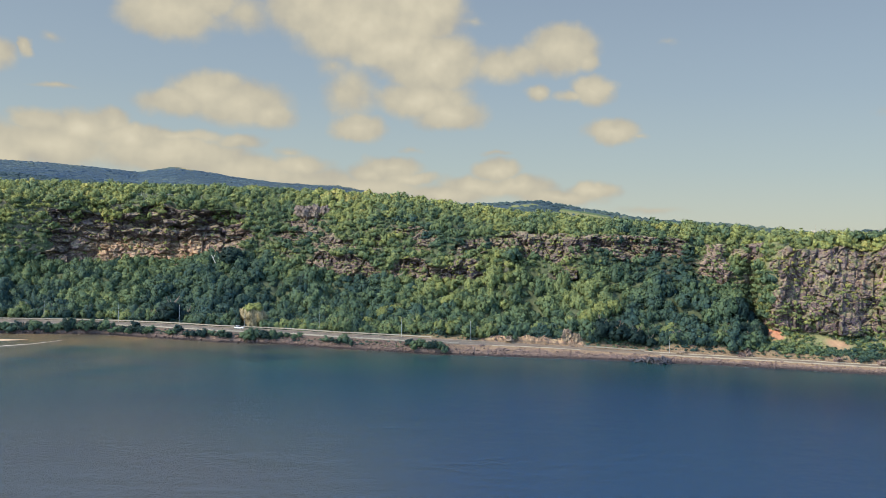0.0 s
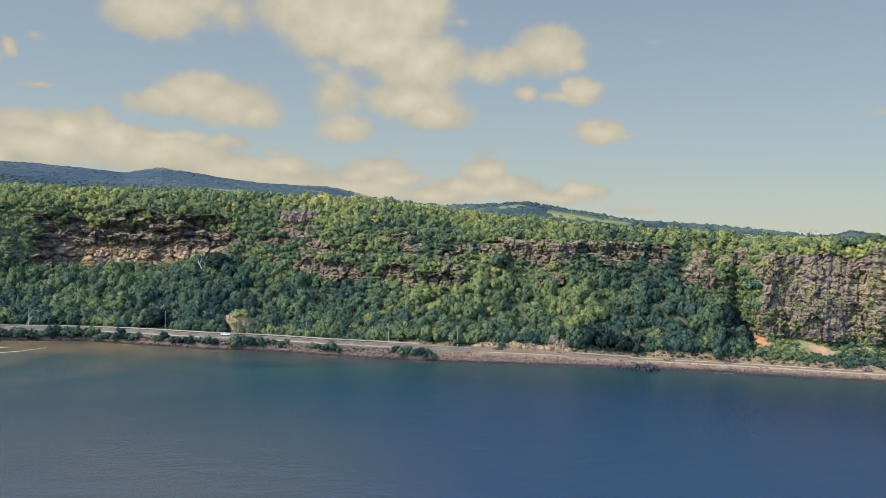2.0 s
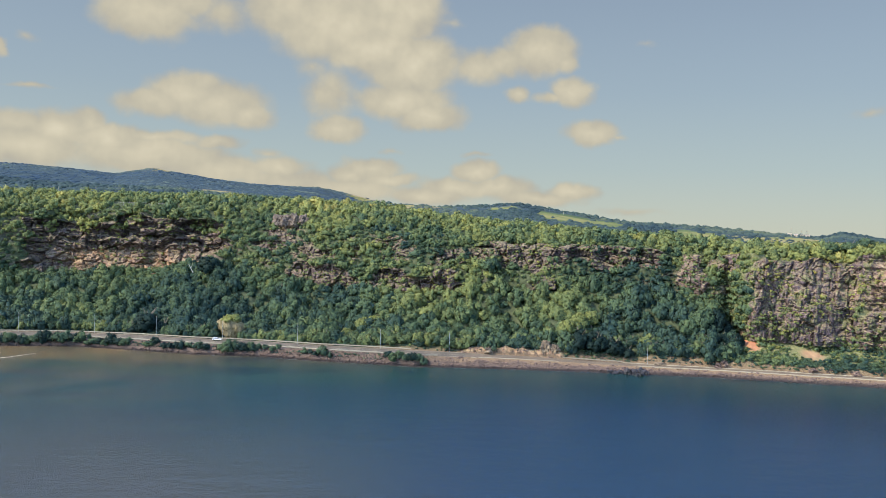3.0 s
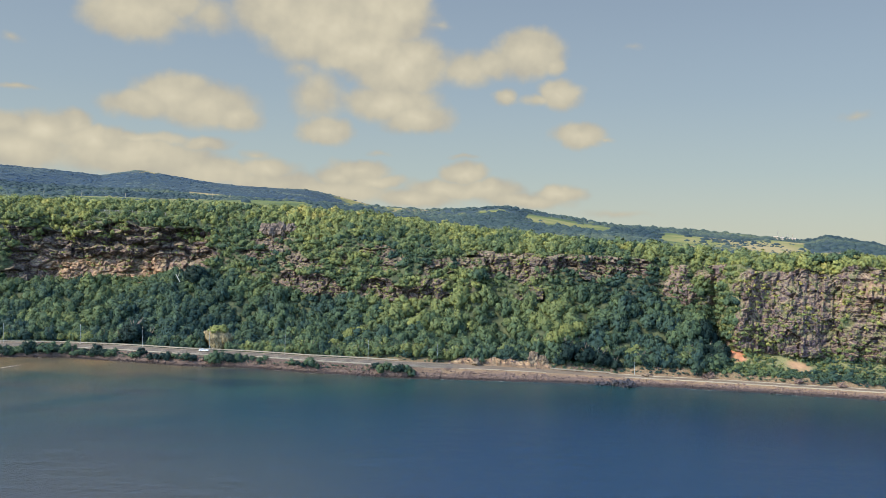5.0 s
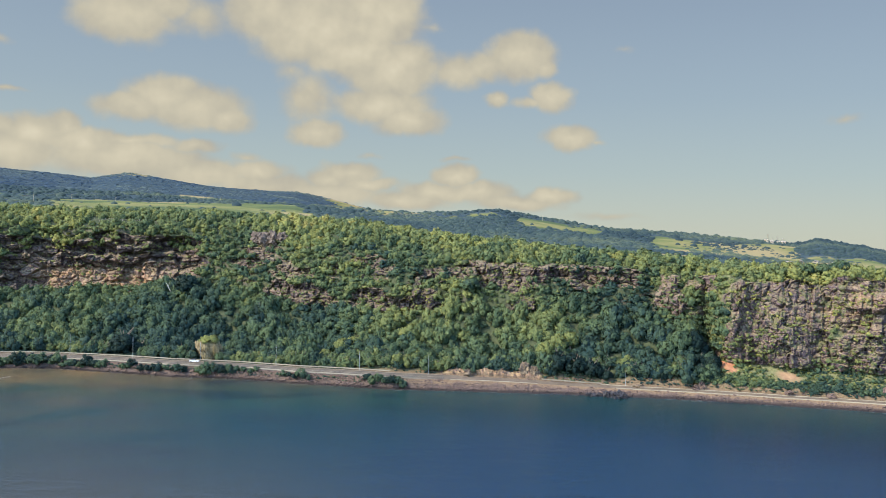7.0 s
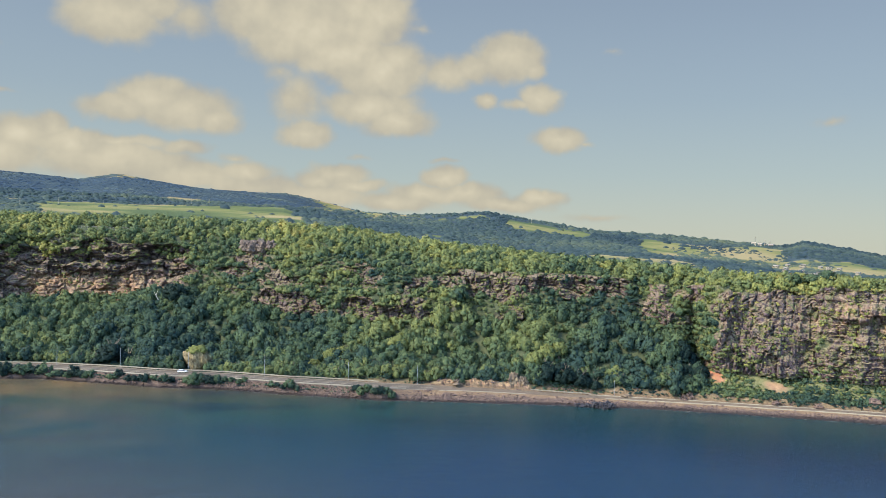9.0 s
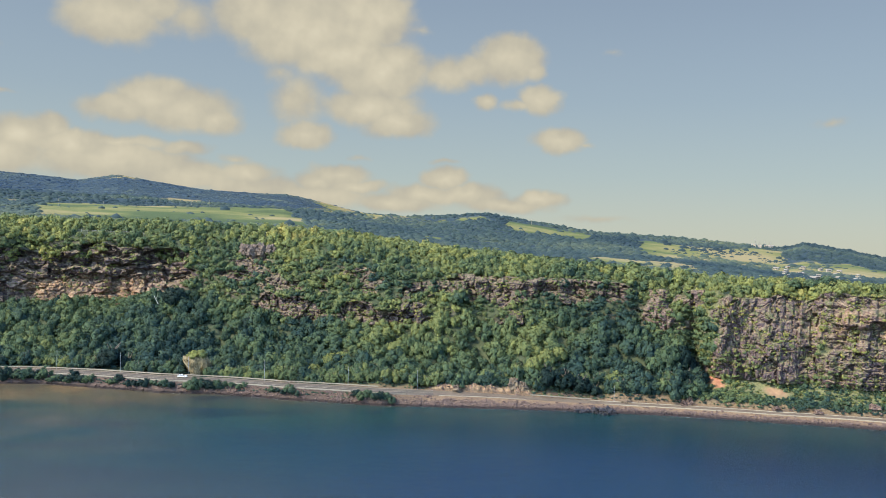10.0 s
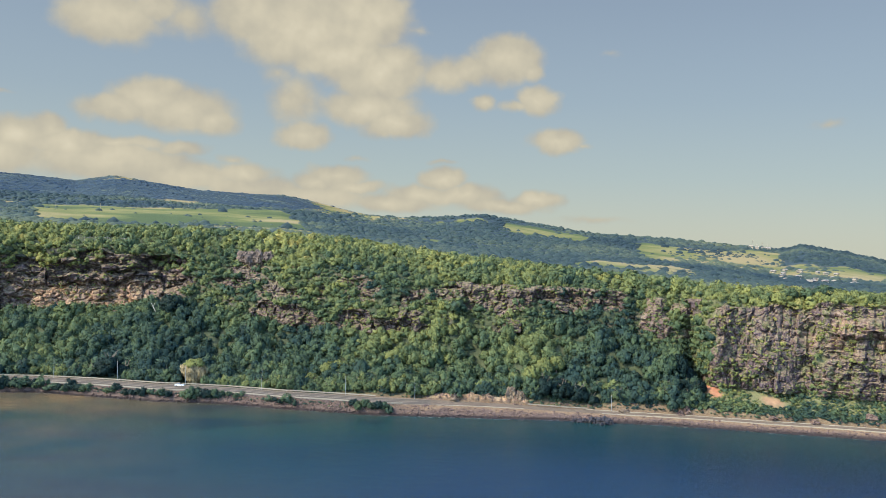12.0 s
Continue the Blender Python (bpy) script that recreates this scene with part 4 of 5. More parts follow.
# ---- materials of the made things ----
def plain(name, dark, light, scale, rough=0.8, metal=0.0, relief=0.0, spec=None):
    m = Nodes(name)
    at = m.place()
    n = m.math("ADD", m.math("MULTIPLY", m.noise(scale, 5, 0.6, at=at), 0.6), m.math("MULTIPLY", m.noise(scale * 0.13, 3, at=at), 0.4))
    return m.done(m.ramp(n, [(0.35, dark), (0.65, light)]), rough, metal, m.bump(n, 0.6, relief) if relief else None, spec)


ASPHALT = plain("asphalt", (0.105, 0.085, 0.064), (0.185, 0.148, 0.106), 1.5, 0.9, relief=0.02, spec=0.1)
DUST = plain("dusty_asphalt", (0.095, 0.074, 0.056), (0.185, 0.143, 0.102), 0.8, 0.92, relief=0.02, spec=0.1)
TRACK = plain("worn_asphalt", (0.06, 0.053, 0.045), (0.10, 0.088, 0.072), 1.2, 0.9, spec=0.1)
LINE = plain("road_paint", (0.24, 0.21, 0.165), (0.36, 0.315, 0.245), 2.0, 0.7)
CONCRETE = plain("pale_concrete", (0.21, 0.175, 0.125), (0.36, 0.305, 0.21), 0.9, 0.85, relief=0.02)
STEEL = plain("galvanised_steel", (0.19, 0.165, 0.122), (0.30, 0.262, 0.195), 2.0, 0.6, 0.1)
POLE = plain("lamp_pole_paint", (0.20, 0.235, 0.25), (0.31, 0.345, 0.355), 2.0, 0.6)
CARPAINT = plain("white_car_paint", (0.72, 0.72, 0.70), (0.82, 0.82, 0.80), 0.8, 0.25, spec=0.6)
GLASS = plain("dark_car_glass", (0.015, 0.018, 0.022), (0.03, 0.034, 0.04), 0.8, 0.08)
RUBBER = plain("tyre_rubber", (0.015, 0.015, 0.015), (0.03, 0.03, 0.03), 4, 0.85)
def boulder_material():
    """Basalt stones, dark where the water wets them."""
    m = Nodes("shore_boulders")
    at = m.place()
    n = m.math("ADD", m.math("MULTIPLY", m.noise(0.55, 5, 0.6, at=at), 0.5), m.math("MULTIPLY", m.noise(2.5, 3, 0.6, at=at), 0.5))
    col = m.ramp(n, [(0.36, (0.050, 0.037, 0.040)), (0.5, (0.128, 0.088, 0.074)), (0.66, (0.27, 0.185, 0.125))])
    high = m.node("ShaderNodeSeparateXYZ", i0=m.node("ShaderNodeNewGeometry").outputs["Position"]).outputs[2]
    col = m.mix(m.range(high, 0.4, 1.3, 0.85, 0.0), col, (0.018, 0.016, 0.018))
    return m.done(col, 0.85, normal=m.bump(n, 0.6, 0.1), spec=0.15)


BOULDER = boulder_material()
BLACKROCK = plain("wet_black_rock", (0.014, 0.013, 0.016), (0.04, 0.034, 0.036), 0.8, 0.6, relief=0.2)
TUFF = plain("pale_weathered_rock", (0.075, 0.055, 0.044), (0.26, 0.19, 0.115), 0.5, 0.92, relief=0.25)
KNOB = plain("brown_grey_lava", (0.075, 0.055, 0.048), (0.21, 0.157, 0.112), 0.6, 0.92, relief=0.3)
STRAW = plain("withered_straw", (0.19, 0.148, 0.075), (0.43, 0.335, 0.175), 1.2, 0.8)
PLASTER = plain("pale_plaster", (0.22, 0.185, 0.135), (0.38, 0.32, 0.225), 0.3, 0.85)
ROOFING = plain("roof_sheeting", (0.20, 0.17, 0.14), (0.40, 0.33, 0.26), 0.4, 0.7)
WINDOW = plain("window_glass", (0.03, 0.035, 0.045), (0.06, 0.065, 0.075), 0.5, 0.15)
WHITEPOST = plain("weathered_white_timber", (0.24, 0.22, 0.18), (0.36, 0.33, 0.28), 1.0, 0.75)
DEADWOOD = plain("bleached_dead_wood", (0.40, 0.36, 0.31), (0.66, 0.62, 0.55), 1.5, 0.85, relief=0.02)


def part(name, bm, mat, parent, label=""):
    """One mesh object out of a bmesh, under a thing or a part."""
    me = bpy.data.meshes.new(name)
    bm.to_mesh(me)
    bm.free()
    me.materials.append(mat)
    ob = new(name, me)
    ob.parent = parent
    if label:
        ob["label"] = label
    return ob


def shared(name, me, parent, m=None):
    ob = new(name, me)
    ob.parent = parent
    if m is not None:
        ob.matrix_basis = m
    return ob


def box(bm, size, m=None, bevel=0.0):
    made = bmesh.ops.create_cube(bm, size=1)["verts"]
    bmesh.ops.scale(bm, vec=size, verts=made)
    if bevel:
        edges = list({e for v in made for e in v.link_edges})
        made = list({v for f in bmesh.ops.bevel(bm, geom=edges, offset=bevel, segments=1, affect="EDGES")["faces"] for v in f.verts} | {v for v in made if v.is_valid})
    if m is not None:
        bmesh.ops.transform(bm, matrix=m, verts=made)
    return made


def tube(bm, r0, r1, height, sides=8, m=None):
    made = bmesh.ops.create_cone(bm, cap_ends=True, segments=sides, radius1=r0, radius2=r1, depth=height)["verts"]
    bmesh.ops.translate(bm, vec=(0, 0, height / 2), verts=made)
    if m is not None:
        bmesh.ops.transform(bm, matrix=m, verts=made)
    return made


def thing(name, place, turn=0.0, label="", category="", group=""):
    ob = new(name)
    ob.empty_display_size = 0.5
    ob.matrix_basis = pose(*place, 0, 0, turn)
    return tagged(ob, label, category, group)


def level(bearing, r):
    """Height of the ground at a bearing and a distance from the origin."""
    j = int(np.argmin(np.abs(G["b"][0] - bearing)))
    return float(np.interp(r, np.maximum.accumulate(G["r"][:, j]), G["z"][:, j]))


def at(bearing, r, up=0.0):
    a = math.radians(bearing)
    return Vector((r * math.sin(a), r * math.cos(a), level(bearing, r) + up))


# ---- the coast road ----
def strip(b0, b1, inl0, inl1, up, step=0.25):
    """Vertices and faces of a ribbon that follows the shore; inl0 and inl1 give the inland distance of its edges."""
    b = np.arange(b0, b1 + 1e-6, step)
    rows = []
    for edge in (inl0, inl1):
        r = shore_r(b) + edge(b)
        rows.append(np.stack([r * np.sin(np.radians(b)), r * np.cos(np.radians(b)), road_z(b, edge(b)) + up], 1))
    return np.concatenate(rows), grid_faces(2, len(b))


def road_mesh(name, b0, b1, mat, far, near, up=0.09):
    v, f = strip(b0, b1, near, far, up)
    low = v.copy()
    low[:, 2] -= 1.2
    n = len(v) // 2
    side = [[i, i + 1, i + 1 + 2 * n, i + 2 * n] for i in range(n - 1)] + [[i + 1 + n, i + n, i + 3 * n, i + 1 + 3 * n] for i in range(n - 1)]
    return mesh_of(name, np.concatenate([v, low]), [f[:, ::-1], np.array(side)], mat)


road_near = lambda b: road_far(b) - road_wide(b)
tagged(new("road", road_mesh("road", -31, 3.0, ASPHALT, road_far, road_near)), "grey asphalt coast road along the shore", "road", kind="structure")
tagged(new("road", road_mesh("road", 3.0, 36, DUST, road_far, road_near)), "dusty narrow coast road below the rock face", "road", kind="structure")
for k, (where, b0, b1) in enumerate(((0.3, -31, 3.0), (0.52, -31, 3.0), (-0.3, -31, 3.0))):
    mid = (lambda w: (lambda b: road_far(b) - (w if w > 0 and w < 0.5 else (road_wide(b) * 0.5 if w > 0.5 else road_wide(b) + w))))(where)
    v, f = strip(b0, b1, lambda b: mid(b) - 0.08, lambda b: mid(b) + 0.08, 0.098)
    tagged(new("road_marking", mesh_of("road_marking", v, f[:, ::-1], LINE)), "worn white line painted on the asphalt", "road marking", kind="structure")


for share in (0.2, 0.42, 0.62, 0.83):
    v, f = strip(-31, 3.0, lambda b: road_far(b) - road_wide(b) * share - 0.55, lambda b: road_far(b) - road_wide(b) * share + 0.55, 0.094)
    tagged(new("wheel_track", mesh_of("wheel_track", v, f[:, ::-1], TRACK)), "darker worn wheel track in the pale asphalt", "wheel track", kind="structure")


def parapet(name, b0, b1, inland, high, thick, mat, label, category):
    """A low wall or kerb that follows the road."""
    v0, f = strip(b0, b1, lambda b: inland(b), lambda b: inland(b) + thick, high)
    n = len(v0) // 2
    low = v0.copy()
    low[:, 2] -= high + 1.0
    side = [[i, i + 1, i + 1 + 2 * n, i + 2 * n] for i in range(n - 1)] + [[i + 1 + n, i + n, i + 3 * n, i + 1 + 3 * n] for i in range(n - 1)]
    ends = [[0, 2 * n, 3 * n, n], [n - 1, 2 * n - 1, 4 * n - 1, 3 * n - 1]]
    return tagged(new(name, mesh_of(name, np.concatenate([v0, low]), [f[:, ::-1], np.array(side + ends)], mat)), label, category, kind="structure")


parapet("kerb", 3.4, 9.2, lambda b: road_near(b) - 0.5, 0.25, 0.4, CONCRETE, "pale dusty concrete kerb of the coast road", "kerb")
parapet("kerb", 14.2, 35, lambda b: road_near(b) - 0.5, 0.35, 0.45, CONCRETE, "pale concrete kerb on the seaward road edge", "kerb")
parapet("kerb", 13.2, 35, lambda b: road_far(b) + 0.05, 0.3, 0.45, CONCRETE, "pale concrete kerb on the landward road edge", "kerb")


def guardrail(b0, b1, inland, label):
    """A steel rail of folded section on posts, bent along the road."""
    root = thing("guardrail", spot(b0, inland(b0), float(road_z(b0, inland(b0)))), 0, label, "guardrail", "guardrails of the coast road")
    b = np.arange(b0, b1 + 1e-6, 0.3)
    r = shore_r(b) + np.array([inland(t) for t in b])
    line = np.stack([r * np.sin(np.radians(b)), r * np.cos(np.radians(b)), np.array([float(road_z(t, inland(t))) for t in b])], 1) - np.array(root.matrix_basis.translation)
    out = np.stack([np.sin(np.radians(b)), np.cos(np.radians(b)), 0 * b], 1)
    section = [(-0.10, 0.42), (-0.16, 0.55), (-0.05, 0.66), (-0.16, 0.78), (-0.10, 0.92), (0.02, 0.92), (0.02, 0.42)]
    rows = [line + out * d + np.array([0, 0, h]) for d, h in section + section[:1]]
    rail = new("rail", mesh_of("rail", np.concatenate(rows), grid_faces(len(rows), len(b)), STEEL))
    rail.parent = root
    bm = bmesh.new()
    box(bm, (0.14, 0.10, 1.15), pose(0, 0.08, 0.32), 0.015)
    post = bpy.data.meshes.new("post")
    bm.to_mesh(post)
    bm.free()
    post.materials.append(STEEL)
    gap = math.degrees(4.0 / 400)
    for t in np.arange(b0 + 0.1, b1, gap):
        p = spot(t, inland(t), float(road_z(t, inland(t)))) - root.matrix_basis.translation
        shared("post", post, root, pose(*p, 0, 0, -t))
    return root


guardrail(-30, -0.6, lambda b: float(road_far(b)) + 0.5, "long galvanised steel guardrail beside the wooded slope")
guardrail(-30, 1.4, lambda b: float(road_near(b)) - 0.3, "galvanised steel guardrail on the seaward road edge")
guardrail(9.4, 13.4, lambda b: float(road_far(b)) + 0.5, "short curved pale guardrail under dark trees")


def street_lamp(bearing, inland, high, label):
    root = thing("street_lamp", spot(bearing, inland, float(road_up(bearing))), -bearing, label, "street lamp", "street lamps along the road")
    bm = bmesh.new()
    tube(bm, 0.105, 0.07, high, 10, pose(0, 0, -0.1))
    tube(bm, 0.19, 0.17, 0.5, 10, pose(0, 0, -0.15))
    part("pole", bm, POLE, root)
    bm = bmesh.new()
    tube(bm, 0.07, 0.06, 1.3, 8, pose(0, 0.05, high - 0.15, 78))
    part("arm", bm, POLE, root)
    bm = bmesh.new()
    box(bm, (0.28, 0.75, 0.16), pose(0, -1.45, high + 0.16, 10), 0.05)
    part("lamp_head", bm, STEEL, root, "flat grey lamp head")
    return root


for b, h in ((-28.0, 9.2), (-24.6, 9.2), (-20.4, 9.2), (-16.8, 9.2), (-12.75, 8.8), (-8.0, 9.2), (-2.6, 8.4), (1.95, 8.4), (14.8, 7.0)):
    street_lamp(b, float(road_far(b)) + 1.1, h, "tall slim grey street lamp beside the coast road" if h > 8 else "shorter grey lamp pole beside the narrow road")


def car(bearing, inland):
    """A small white hatchback; its length lies along x."""
    root = thing("car", spot(bearing, inland, float(road_z(bearing, inland)) + 0.05), -bearing - 16, "small white hatchback car on the coast road", "car")
    bm = bmesh.new()
    outline = [(-2.05, 0.35), (-2.1, 0.75), (-1.95, 0.98), (-0.95, 1.02), (0.95, 1.0), (1.85, 0.86), (2.1, 0.66), (2.08, 0.35)]
    rings = []
    for y, pinch in ((-0.84, 0.94), (-0.86, 1.0), (0.86, 1.0), (0.84, 0.94)):
        rings.append([bm.verts.new((x * pinch, y, 0.35 + (z - 0.35) * pinch)) for x, z in outline])
    for a, c in zip(rings, rings[1:]):
        for i in range(len(outline)):
            bm.faces.new((a[i], a[(i + 1) % len(outline)], c[(i + 1) % len(outline)], c[i]))
    bm.faces.new(rings[0])
    bm.faces.new(rings[-1][::-1])
    bmesh.ops.recalc_face_normals(bm, faces=bm.faces)
    part("body", bm, CARPAINT, root)
    bm = bmesh.new()
    low = [bm.verts.new(p) for p in ((-1.75, -0.80, 0.97), (1.05, -0.80, 0.99), (1.05, 0.80, 0.99), (-1.75, 0.80, 0.97))]
    top = [bm.verts.new(p) for p in ((-1.45, -0.66, 1.42), (0.30, -0.66, 1.45), (0.30, 0.66, 1.45), (-1.45, 0.66, 1.42))]
    for i in range(4):
        bm.faces.new((low[i], low[(i + 1) % 4], top[(i + 1) % 4], top[i]))
    bm.faces.new(top)
    part("glass_cabin", bm, GLASS, root, "dark glass of the cabin")
    bm = bmesh.new()
    box(bm, (1.85, 1.34, 0.06), pose(-0.58, 0, 1.46), 0.025)
    part("roof", bm, CARPAINT, root)
    wheel_bm = bmesh.new()
    tube(wheel_bm, 0.31, 0.31, 0.2, 16, pose(0, 0.1, 0, 90))
    wheel = bpy.data.meshes.new("wheel")
    wheel_bm.to_mesh(wheel)
    wheel_bm.free()
    wheel.materials.append(RUBBER)
    hub_bm = bmesh.new()
    tube(hub_bm, 0.19, 0.17, 0.22, 12, pose(0, 0.11, 0, 90))
    hub = bpy.data.meshes.new("rim")
    hub_bm.to_mesh(hub)
    hub_bm.free()
    hub.materials.append(STEEL)
    for x in (-1.3, 1.3):
        for y in (-0.78, 0.78):
            w = shared("wheel", wheel, root, pose(x, y, 0.31))
            shared("rim", hub, w)
    for y in (-0.6, 0.6):
        bm = bmesh.new()
        box(bm, (0.06, 0.32, 0.14), pose(2.04, y, 0.68), 0.02)
        part("headlight", bm, GLASS, root)


car(-13.1, float(road_far(-13.1)) - 3.0)


# ---- the shore ----
def stone(seed, subdiv=1, flat=0.7):
    rng = np.random.default_rng(seed)
    bm = bmesh.new()
    bmesh.ops.create_icosphere(bm, subdivisions=subdiv, radius=1)
    for v in bm.verts:
        d = noise.noise(v.co * 1.3 + Vector((seed * 7.1, 0, 0))) * 0.45 + noise.noise(v.co * 3.1 + Vector((0, seed * 3.7, 0))) * 0.22
        if subdiv > 2:
            c = noise.voronoi(v.co * 2.3 + Vector((seed * 5.3, 0, 0)))[0]
            f = noise.voronoi(v.co * 5.5 + Vector((0, seed * 2.9, 0)))[0]
            d += 0.22 * (noise.cell(v.co * 2.6 + Vector((seed * 1.7, 0.3, 0))) - 0.2)
            d += 0.22 * (c[1] - c[0] - 0.3) + 0.14 * (f[1] - f[0] - 0.3)
        v.co *= 0.95 + d + rng.uniform(-0.06, 0.06) * (1 if subdiv < 3 else 0.4)
        v.co.z *= flat
    return bm


def arrays(bm):
    bm.verts.index_update()
    v = np.array([p.co[:] for p in bm.verts])
    f = np.array([[q.index for q in p.verts] for p in bm.faces])
    bm.free()
    return v, f, v, np.zeros(len(v))


STONES = [arrays(stone(i)) for i in range(8)]


def riprap():
    """The band of broken boulders between the water and the road."""
    rng = np.random.default_rng(31)
    n = 9500
    b = rng.uniform(-29, 33, n)
    wide = road_near(b)
    inl = rng.uniform(-1.2, 1, n) * 1.0
    inl = np.where(inl < 0, inl, np.abs(inl) ** 1.5 * wide * 0.92)
    size = 0.26 + 0.55 * rng.uniform(0, 1, n) ** 2.5
    x, y = (shore_r(b) + inl) * np.sin(np.radians(b)), (shore_r(b) + inl) * np.cos(np.radians(b))
    z = np.array([level(p, float(shore_r(p)) + q) for p, q in zip(b, inl)])
    keep = ((b > -15) | (rng.uniform(0, 1, n) < 0.55)) & ((b < 3) | (inl < wide * (0.55 + 0.5 * rng.uniform(0, 1, n) ** 2)))
    m = 900
    bb = rng.uniform(2.6, 33, m)
    side = road_far(bb) + 0.8 + 5.5 * rng.uniform(0, 1, m) ** 1.5
    b, inl, size = np.concatenate([b, bb]), np.concatenate([inl, side]), np.concatenate([size, 0.18 + 0.6 * rng.uniform(0, 1, m) ** 3])
    x, y = (shore_r(b) + inl) * np.sin(np.radians(b)), (shore_r(b) + inl) * np.cos(np.radians(b))
    z = np.array([level(p, float(shore_r(p)) + q) for p, q in zip(b, inl)])
    n += m
    keep = np.concatenate([keep, np.ones(m, bool)])
    rows = np.stack([x, y, z + 0.05, size, rng.uniform(0.7, 1.2, n), rng.uniform(0, 6.28, n), rng.uniform(0, 1, n)], 1)[keep]
    planted("shore_boulders", STONES, rows, "broken brown-grey basalt boulders heaped along the shore", "boulders", BOULDER, soft=False)


riprap()


def boulder(name, place, size, seed, mat, label, group="", turn=0.0, subdiv=4, flat=0.75):
    bm = stone(seed, subdiv, flat)
    bmesh.ops.scale(bm, vec=size, verts=bm.verts)
    me = bpy.data.meshes.new(name)
    bm.to_mesh(me)
    bm.free()
    me.materials.append(mat)
    ob = new(name, me)
    ob.matrix_basis = pose(*place, 0, 0, turn)
    return tagged(ob, label, "rock", group)


for b, r, w, h, k in ((12.6, 372.0, 2.6, 1.6, 1), (13.1, 372.0, 2.4, 1.6, 2), (14.35, 371.6, 4.2, 3.4, 3), (14.8, 371.8, 2.0, 1.6, 4), (13.7, 372.0, 3.0, 2.4, 5), (14.0, 373.0, 2.2, 2.8, 6)):
    boulder("sea_rock", Vector((r * math.sin(math.radians(b)), r * math.cos(math.radians(b)), 0.35)), (w, w * 0.7, h), 40 + k, BLACKROCK, "wet black basalt rock at the waterline", "black rocks at the waterline", 20 * k)
for b, r, w, h, k in ((8.3, 388.0, 3.2, 4.4, 1), (8.9, 388.0, 2.0, 3.0, 3), (4.6, 386.4, 3.6, 3.2, 5), (15.6, 386.5, 2.6, 1.8, 8)):
    boulder("rock_outcrop", at(b, r, h * 0.08), (w, 2.2, h), 60 + k, TUFF, "pale brown weathered rock outcrop beside the road", "outcrops beside the road", 15 * k)
for b, r, w, h, k in ((19.2, 389, 2.4, 2.0, 1), (19.5, 390, 1.8, 2.6, 2), (24.6, 392, 2.0, 1.6, 3), (27.0, 394, 2.6, 1.8, 4), (30.0, 400, 2.4, 2.2, 5)):
    boulder("bank_rock", at(b, r, 0.5), (w, 1.6, h), 90 + k, BOULDER, "grey-brown rock in the bank above the narrow road", "rocks in the road bank", 30 * k)


for b, inland, w, h, k in ((-9.3, 1.0, 3.4, 4.2, 1), (-8.8, 0.5, 4.2, 5.4, 2), (-8.3, 1.5, 3.8, 4.6, 3), (-7.8, 2.0, 3.0, 3.6, 4), (-8.6, 5.0, 4.0, 4.6, 5)):
    boulder("rock_outcrop", at(b, float(shore_r(b) + top_in(b)) + inland + 1.5, 2.2), (w * 1.15, 3.0, h * 1.1), 110 + k, KNOB, "brown-grey lava knob on the brow of the cliff", "lava knob on the brow", 25 * k)


# ---- single trees and shrubs that stand out ----
def foliage_mesh(name, arr, half, tall, tint, loose=0.0, up=0.0, mat=LEAF):
    v, f, nrm, shift = arr
    me = mesh_of(name, v * np.array([half, half, half * tall]) + np.array([0, 0, up]), f, mat, True, unit(nrm / np.array([1, 1, tall])))
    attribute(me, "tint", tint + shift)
    attribute(me, "loose", np.full(len(v), loose))
    return me


def trunk_bm(high, r, seed):
    rng = random.Random(seed)
    bm = bmesh.new()
    tube(bm, r, r * 0.62, high * 0.62, 7, pose(0, 0, -0.4, rng.uniform(-4, 4), rng.uniform(-4, 4)))
    for k in range(4):
        tube(bm, r * 0.5, r * 0.16, high * 0.5, 5, pose(0, 0, high * (0.35 + 0.06 * k), rng.uniform(22, 48), 0, 90 * k + rng.uniform(-30, 30)))
    return bm


def shrub(bearing, r, half, tall, seed, tint=0.12):
    root = thing("shrub", at(bearing, r), 40 * seed, "dark green shrub on the bank between road and shore" if tint < 0.2 else "sunlit yellow-green shrub beside the road", "shrub", "shrubs along the road")
    part("stem", trunk_bm(half * tall, 0.12, seed), BARK, root)
    f = new("foliage", foliage_mesh("foliage", (TREES + BUSHES)[seed % 16], half, tall, tint, 0.0, -0.1 * half, DEEP if tint < 0.14 else LEAF))
    f.parent = root


rnd = random.Random(12)
k = 0
for b0, b1, gap, lo, hi in ((-30, -24.6, 0.30, 2.4, 3.4), (-24.4, -20.9, 0.24, 2.4, 3.6), (-20.7, -18.2, 0.26, 1.8, 3.0), (-17.4, -16.9, 0.4, 1.4, 1.8), (-16.8, -13.4, 0.45, 1.5, 2.6), (-12.8, -10.9, 0.38, 1.9, 3.0), (-10.5, -9.2, 0.4, 1.1, 1.8), (-7.5, -5.7, 0.36, 1.4, 2.4), (-2.0, 0.5, 0.34, 1.6, 2.6)):
    b = b0
    while b < b1:
        wide = float(road_near(b))
        shrub(b, float(shore_r(b)) + wide * rnd.uniform(0.25, 0.65), rnd.uniform(lo, hi) * (1.15 if b < -18 else 1.25), rnd.uniform(0.85, 1.2), k, rnd.uniform(0.05, 0.26))
        k += 1
        b += gap * rnd.uniform(0.7, 1.4)


